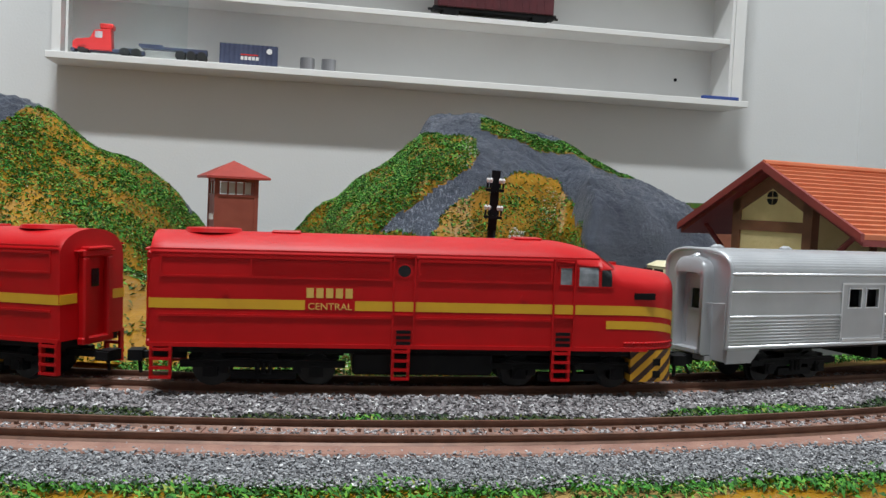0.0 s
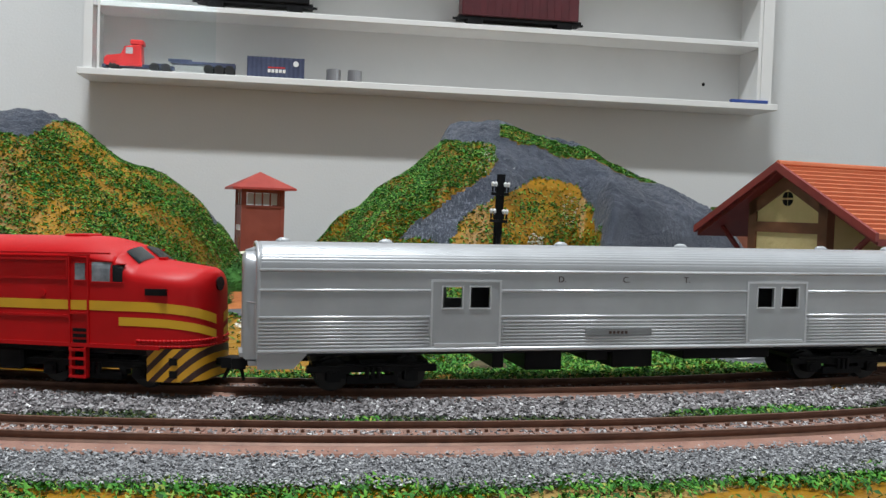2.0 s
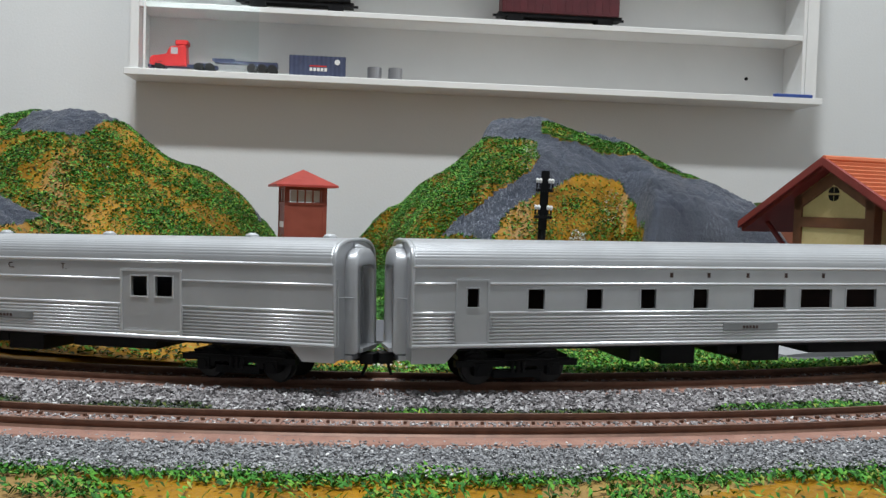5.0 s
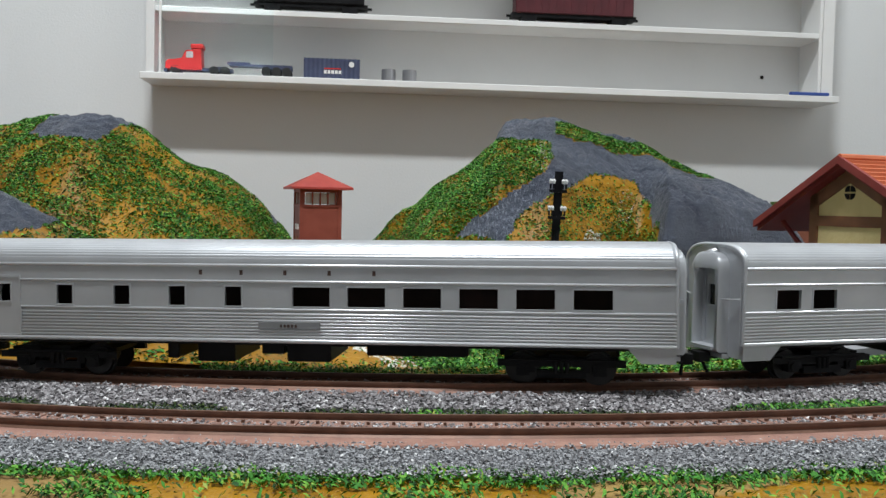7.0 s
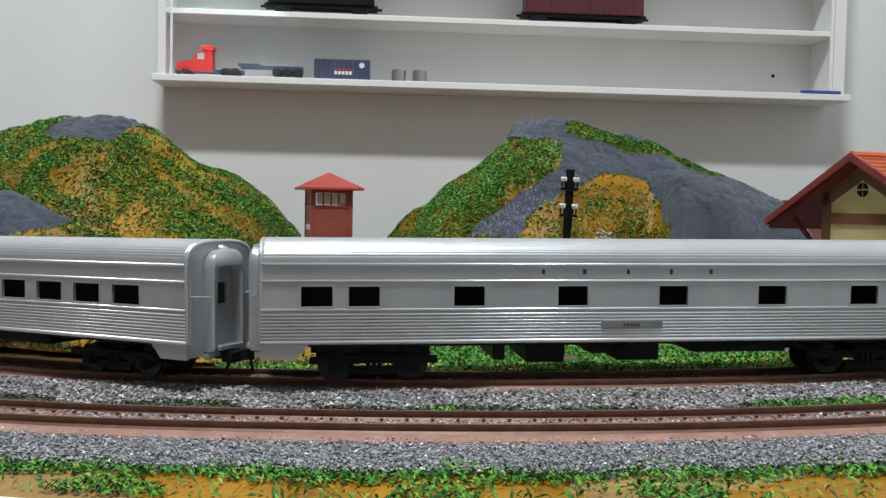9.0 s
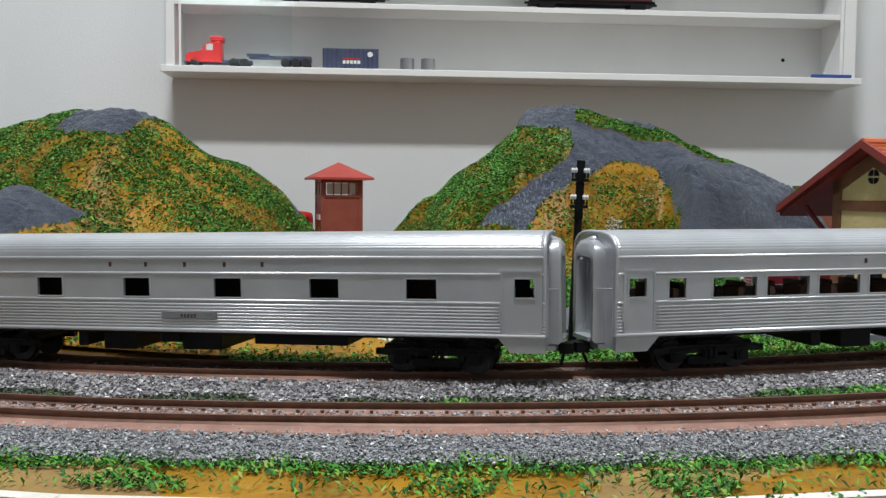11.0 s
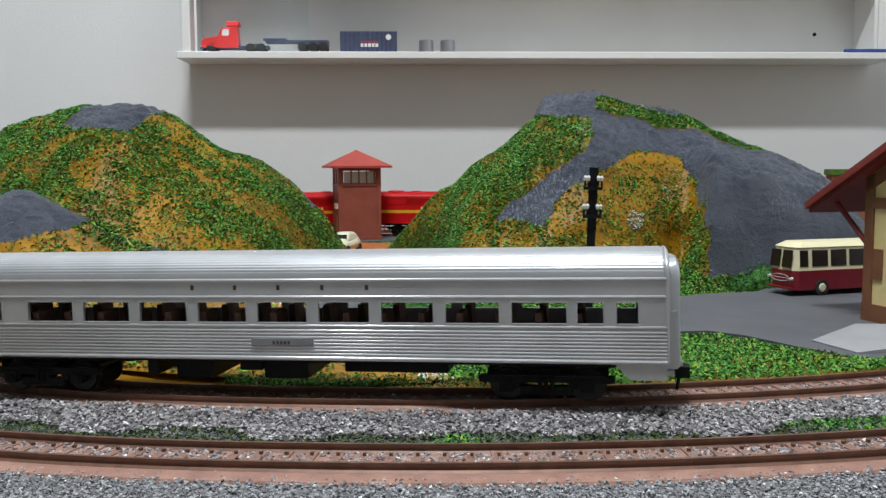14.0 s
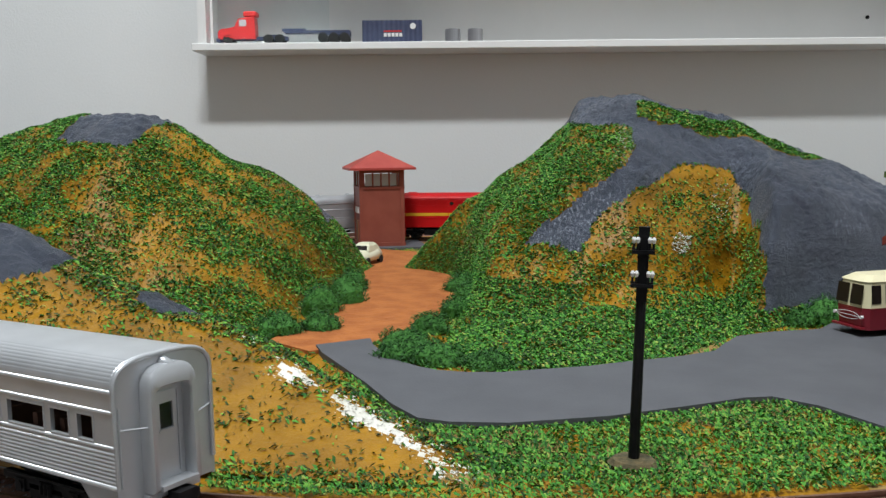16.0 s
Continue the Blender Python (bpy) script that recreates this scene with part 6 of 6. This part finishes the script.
CD, CB = 0.95, 2.98
cab = thing("display_cabinet", "white wall cabinet with open display shelves", "cabinet", cab_m(CX0, 0.0, CB))
# local x along the wall, -y out of it
bm = bmesh.new()
slab(bm, 0.12, CW - 0.12, -0.04, 0, 0.0, 4.6, U)
part("back_panel", bm, M_WHITE, cab)
for x0, x1 in ((0.1, 0.24), (CW - 0.34, CW - 0.12)):
    bm = bmesh.new()
    slab(bm, x0, x1, -CD, -0.04, 0.1, 4.6, U)
    part("side_panel", bm, M_WHITE, cab)
for i, z in enumerate((0.0, 1.17, 2.34, 3.5, 4.6)):
    bm = bmesh.new()
    if i == 0:
        slab(bm, 0, CW, -CD - 0.05, 0, -0.02, 0.1, U)
    else:
        slab(bm, 0.24, CW - 0.34, -CD + 0.02, -0.04, z, z + 0.1, U)
    part("shelf", bm, M_WHITE, cab, "white shelf board", bevel=0.01 * U)
bm = bmesh.new()
slab(bm, 0.32, 0.36, -CD - 0.01, -CD + 0.02, 0.1, 4.6, U)
part("glass_track", bm, M_WHITE, cab)
bm = bmesh.new()
slab(bm, CW - 0.42, CW - 0.36, -CD - 0.01, -CD + 0.02, 0.1, 4.6, U)
part("glass_track", bm, M_WHITE, cab)
M_CLEAR = material("cabinet_glass", (0.9, 0.95, 0.95), 0.02)
M_CLEAR.node_tree.nodes["Principled BSDF"].inputs["Transmission Weight"].default_value = 1.0
M_CLEAR.node_tree.nodes["Principled BSDF"].inputs["IOR"].default_value = 1.1
bm = bmesh.new()
slab(bm, 0.3, 2.3, -CD - 0.005, -CD + 0.005, 0.1, 4.6, U)
gl = part("sliding_glass", bm, M_CLEAR, cab, "sliding glass pane")
gl.visible_shadow = False
bm = bmesh.new()
rod(bm, ((CW - 1.1) * U, -0.05 * U, 0.55 * U), ((CW - 1.1) * U, -0.02 * U, 0.55 * U), 0.035 * U, 12)
part("cable_hole", bm, M_BLACK, cab, "small dark cable hole")

M_BLUE = mottled("blue_tape", (0.03, 0.07, 0.3), (0.04, 0.09, 0.36), 60, 0.5)
strip_ob = thing("blue_strip", "blue plastic strip on the cabinet ledge", "strip", cab_m(CX0, 0, CB) @ Matrix.Translation(((CW - 0.95) * U, -(CD + 0.02) * U, 0.1 * U)))
bm = bmesh.new()
slab(bm, 0, 0.75, -0.03, 0.06, 0.0, 0.06, U)
part("strip", bm, M_BLUE, strip_ob, bevel=0.006 * U)


def on_shelf(x, out, level=0):
    """A pose on a shelf: x along the cabinet, out from the wall."""
    return cab_m(CX0, 0, CB) @ Matrix.Translation((x * U, -out * U, (0.1 + 1.17 * level) * U))


M_TRUCKRED = mottled("bright_red_truck_paint", (0.6, 0.03, 0.03), (0.65, 0.04, 0.04), 60, 0.35)
M_NAVY = mottled("navy_paint", (0.045, 0.055, 0.11), (0.06, 0.075, 0.14), 60, 0.5)
M_CHROME = material("grey_metal", (0.4, 0.4, 0.42), 0.35, 0.8)


def wheels(parent, xs, w, r):
    first = None
    for x in xs:
        for sy in (-1, 1):
            bm = bmesh.new()
            y0, y1 = sorted((sy * w, sy * (w - 0.07)))
            rod(bm, (x * U, y0 * U, r * U), (x * U, y1 * U, r * U), r * U, 14)
            rod(bm, (x * U, (sy * w) * U, r * U), (x * U, sy * (w + 0.006) * U, r * U), r * 0.5 * U, 10)
            part("wheel", bm, M_RUBBER, parent)


# red truck tractor, nose to the west
tr = thing("truck", "red toy truck tractor with a long bonnet", "toy truck", on_shelf(0.42, 0.76) @ Matrix.Diagonal((0.86, 0.86, 0.74, 1)))
bm = bmesh.new()
prof = [(0.0, 0.1), (0.0, 0.26), (0.06, 0.33), (0.34, 0.36), (0.4, 0.56), (0.72, 0.6), (0.74, 0.1)]
for sy in (1,):
    a = [bm.verts.new((x * U, -0.17 * U, z * U)) for x, z in prof]
    b = [bm.verts.new((x * U, 0.17 * U, z * U)) for x, z in prof]
    bm.faces.new(a), bm.faces.new(b[::-1])
    for i in range(len(prof)):
        bm.faces.new((a[i], a[(i + 1) % len(prof)], b[(i + 1) % len(prof)], b[i]))
part("cab", bm, M_TRUCKRED, tr, bevel=0.015 * U)
bm = bmesh.new()
slab(bm, 0.5, 0.76, -0.15, 0.15, 0.6, 0.72, U)
part("roof_deflector", bm, M_TRUCKRED, tr, bevel=0.02 * U)
for sy in (-1, 1):
    bm = bmesh.new()
    slab(bm, 0.42, 0.56, *sorted((sy * 0.172, sy * 0.165)), 0.38, 0.53, U)
    part("side_window", bm, M_PANE, tr)
bm = bmesh.new()
slab(bm, 0.05, 1.35, -0.09, 0.09, 0.08, 0.16, U)
slab(bm, 0.95, 1.25, -0.1, 0.1, 0.16, 0.2, U)
part("chassis", bm, M_NAVY, tr)
bm = bmesh.new()
slab(bm, -0.03, 0.04, -0.17, 0.17, 0.05, 0.12, U)
part("bumper", bm, M_NAVY, tr)
wheels(tr, (0.2, 0.98, 1.2), 0.17, 0.1)
# low trailer behind it
tl = thing("trailer", "grey skeletal toy trailer with three axles", "toy trailer", on_shelf(1.68, 0.76))
bm = bmesh.new()
slab(bm, -0.15, 0.95, -0.12, 0.12, 0.17, 0.21, U)
slab(bm, 0.45, 0.95, -0.15, 0.15, 0.13, 0.2, U)
slab(bm, -0.2, 0.2, -0.05, 0.05, 0.21, 0.25, U)
part("frame_beam", bm, M_NAVY, tl)
wheels(tl, (0.5, 0.68, 0.86), 0.16, 0.085)
# navy container
co = thing("container", "navy toy container with white printing", "toy container", on_shelf(2.84, 0.76))
bm = bmesh.new()
zig = [(i * 0.02, -0.15 - (0.008 if i % 4 in (1, 2) else 0)) for i in range(51)]
plate(bm, zig + [(1.0, 0.15), (0, 0.15)], 0, 0.36, U)
part("box", bm, M_NAVY, co)
bm = bmesh.new()
for i in range(5):
    slab(bm, 0.36 + i * 0.065, 0.41 + i * 0.065, -0.165, -0.157, 0.09, 0.15, U)
part("writing", bm, M_WHITE, co, "white writing as plain bars")
bm = bmesh.new()
slab(bm, 0.36, 0.66, -0.164, -0.157, 0.17, 0.19, U)
part("writing", bm, M_TRUCKRED, co)
bm = bmesh.new()
rod(bm, (0.85 * U, -0.166 * U, 0.26 * U), (0.85 * U, -0.157 * U, 0.26 * U), 0.05 * U, 12)
part("emblem", bm, M_WHITE, co, "white round emblem")
# small cans
can = thing("can", "small grey metal can on the shelf", "can", on_shelf(4.36, 0.8), group="cans on the shelf")
bm = bmesh.new()
rod(bm, (0, 0, 0), (0, 0, 0.2 * U), 0.13 * U, 20)
rod(bm, (0, 0, 0.2 * U), (0, 0, 0.215 * U), 0.125 * U, 20)
part("shell", bm, M_CHROME, can)
copy_thing(can, on_shelf(4.74, 0.8))


def shelf_wagon(x, long, mat, label, level, tall):
    w = thing("model_wagon", label, "model wagon", on_shelf(x, 0.7, level) @ Matrix.Translation((0, 0, 0)))
    bm = bmesh.new()
    slab(bm, 0, long, -0.2, 0.2, 0.16, tall, U)
    part("body", bm, mat, w, bevel=0.015 * U)
    bm = bmesh.new()
    n = int(long / 0.14)
    for i in range(n):
        slab(bm, 0.05 + i * 0.14, 0.065 + i * 0.14, -0.21, -0.195, 0.18, tall - 0.03, U)
    part("rib", bm, mat, w)
    bm = bmesh.new()
    slab(bm, -0.06, long + 0.06, -0.16, 0.16, 0.1, 0.17, U)
    for a in (0.12, long - 0.4):
        slab(bm, a, a + 0.28, -0.18, 0.18, 0.02, 0.12, U)
    slab(bm, -0.14, long + 0.14, -0.02, 0.02, 0.11, 0.15, U)
    part("underframe", bm, M_BLACK, w)
    wheels(w, (0.2, 0.34, long - 0.34, long - 0.2), 0.15, 0.06)
    return w


M_MAROON = mottled("maroon_wagon_paint", (0.075, 0.012, 0.017), (0.1, 0.016, 0.022), 60, 0.4)
shelf_wagon(6.65, 2.2, M_MAROON, "maroon model passenger wagon on the shelf", 1, 0.62)
shelf_wagon(2.0, 1.9, M_BLACK, "black model wagon on the shelf", 1, 0.55)

def motions():
    """The train runs at an even pace along the inner circuit."""
    for ob, s0, b, *turned in TRAIN:
        rows, i = [], 0
        while i <= 64:
            t = i * 0.25
            s = s0 - V * t - LAG(t)
            xa, ya, _ = track(s - b)
            xb, yb, _ = track(s + b)
            za, zb = grade(s - b), grade(s + b)
            a = math.atan2(yb - ya, xb - xa)
            tilt = math.atan2(zb - za, 2 * b)
            m = Matrix.Translation(((xa + xb) / 2 * U, (ya + yb) / 2 * U, (RAILTOP + (za + zb) / 2) * U)) @ Matrix.Rotation(a, 4, "Z") @ Matrix.Rotation(-tilt, 4, "Y")
            rows.append((t, m @ Matrix.Rotation(math.pi if turned and turned[0] else 0, 4, "Z")))
            i += 1
        walk(ob, rows)


motions()
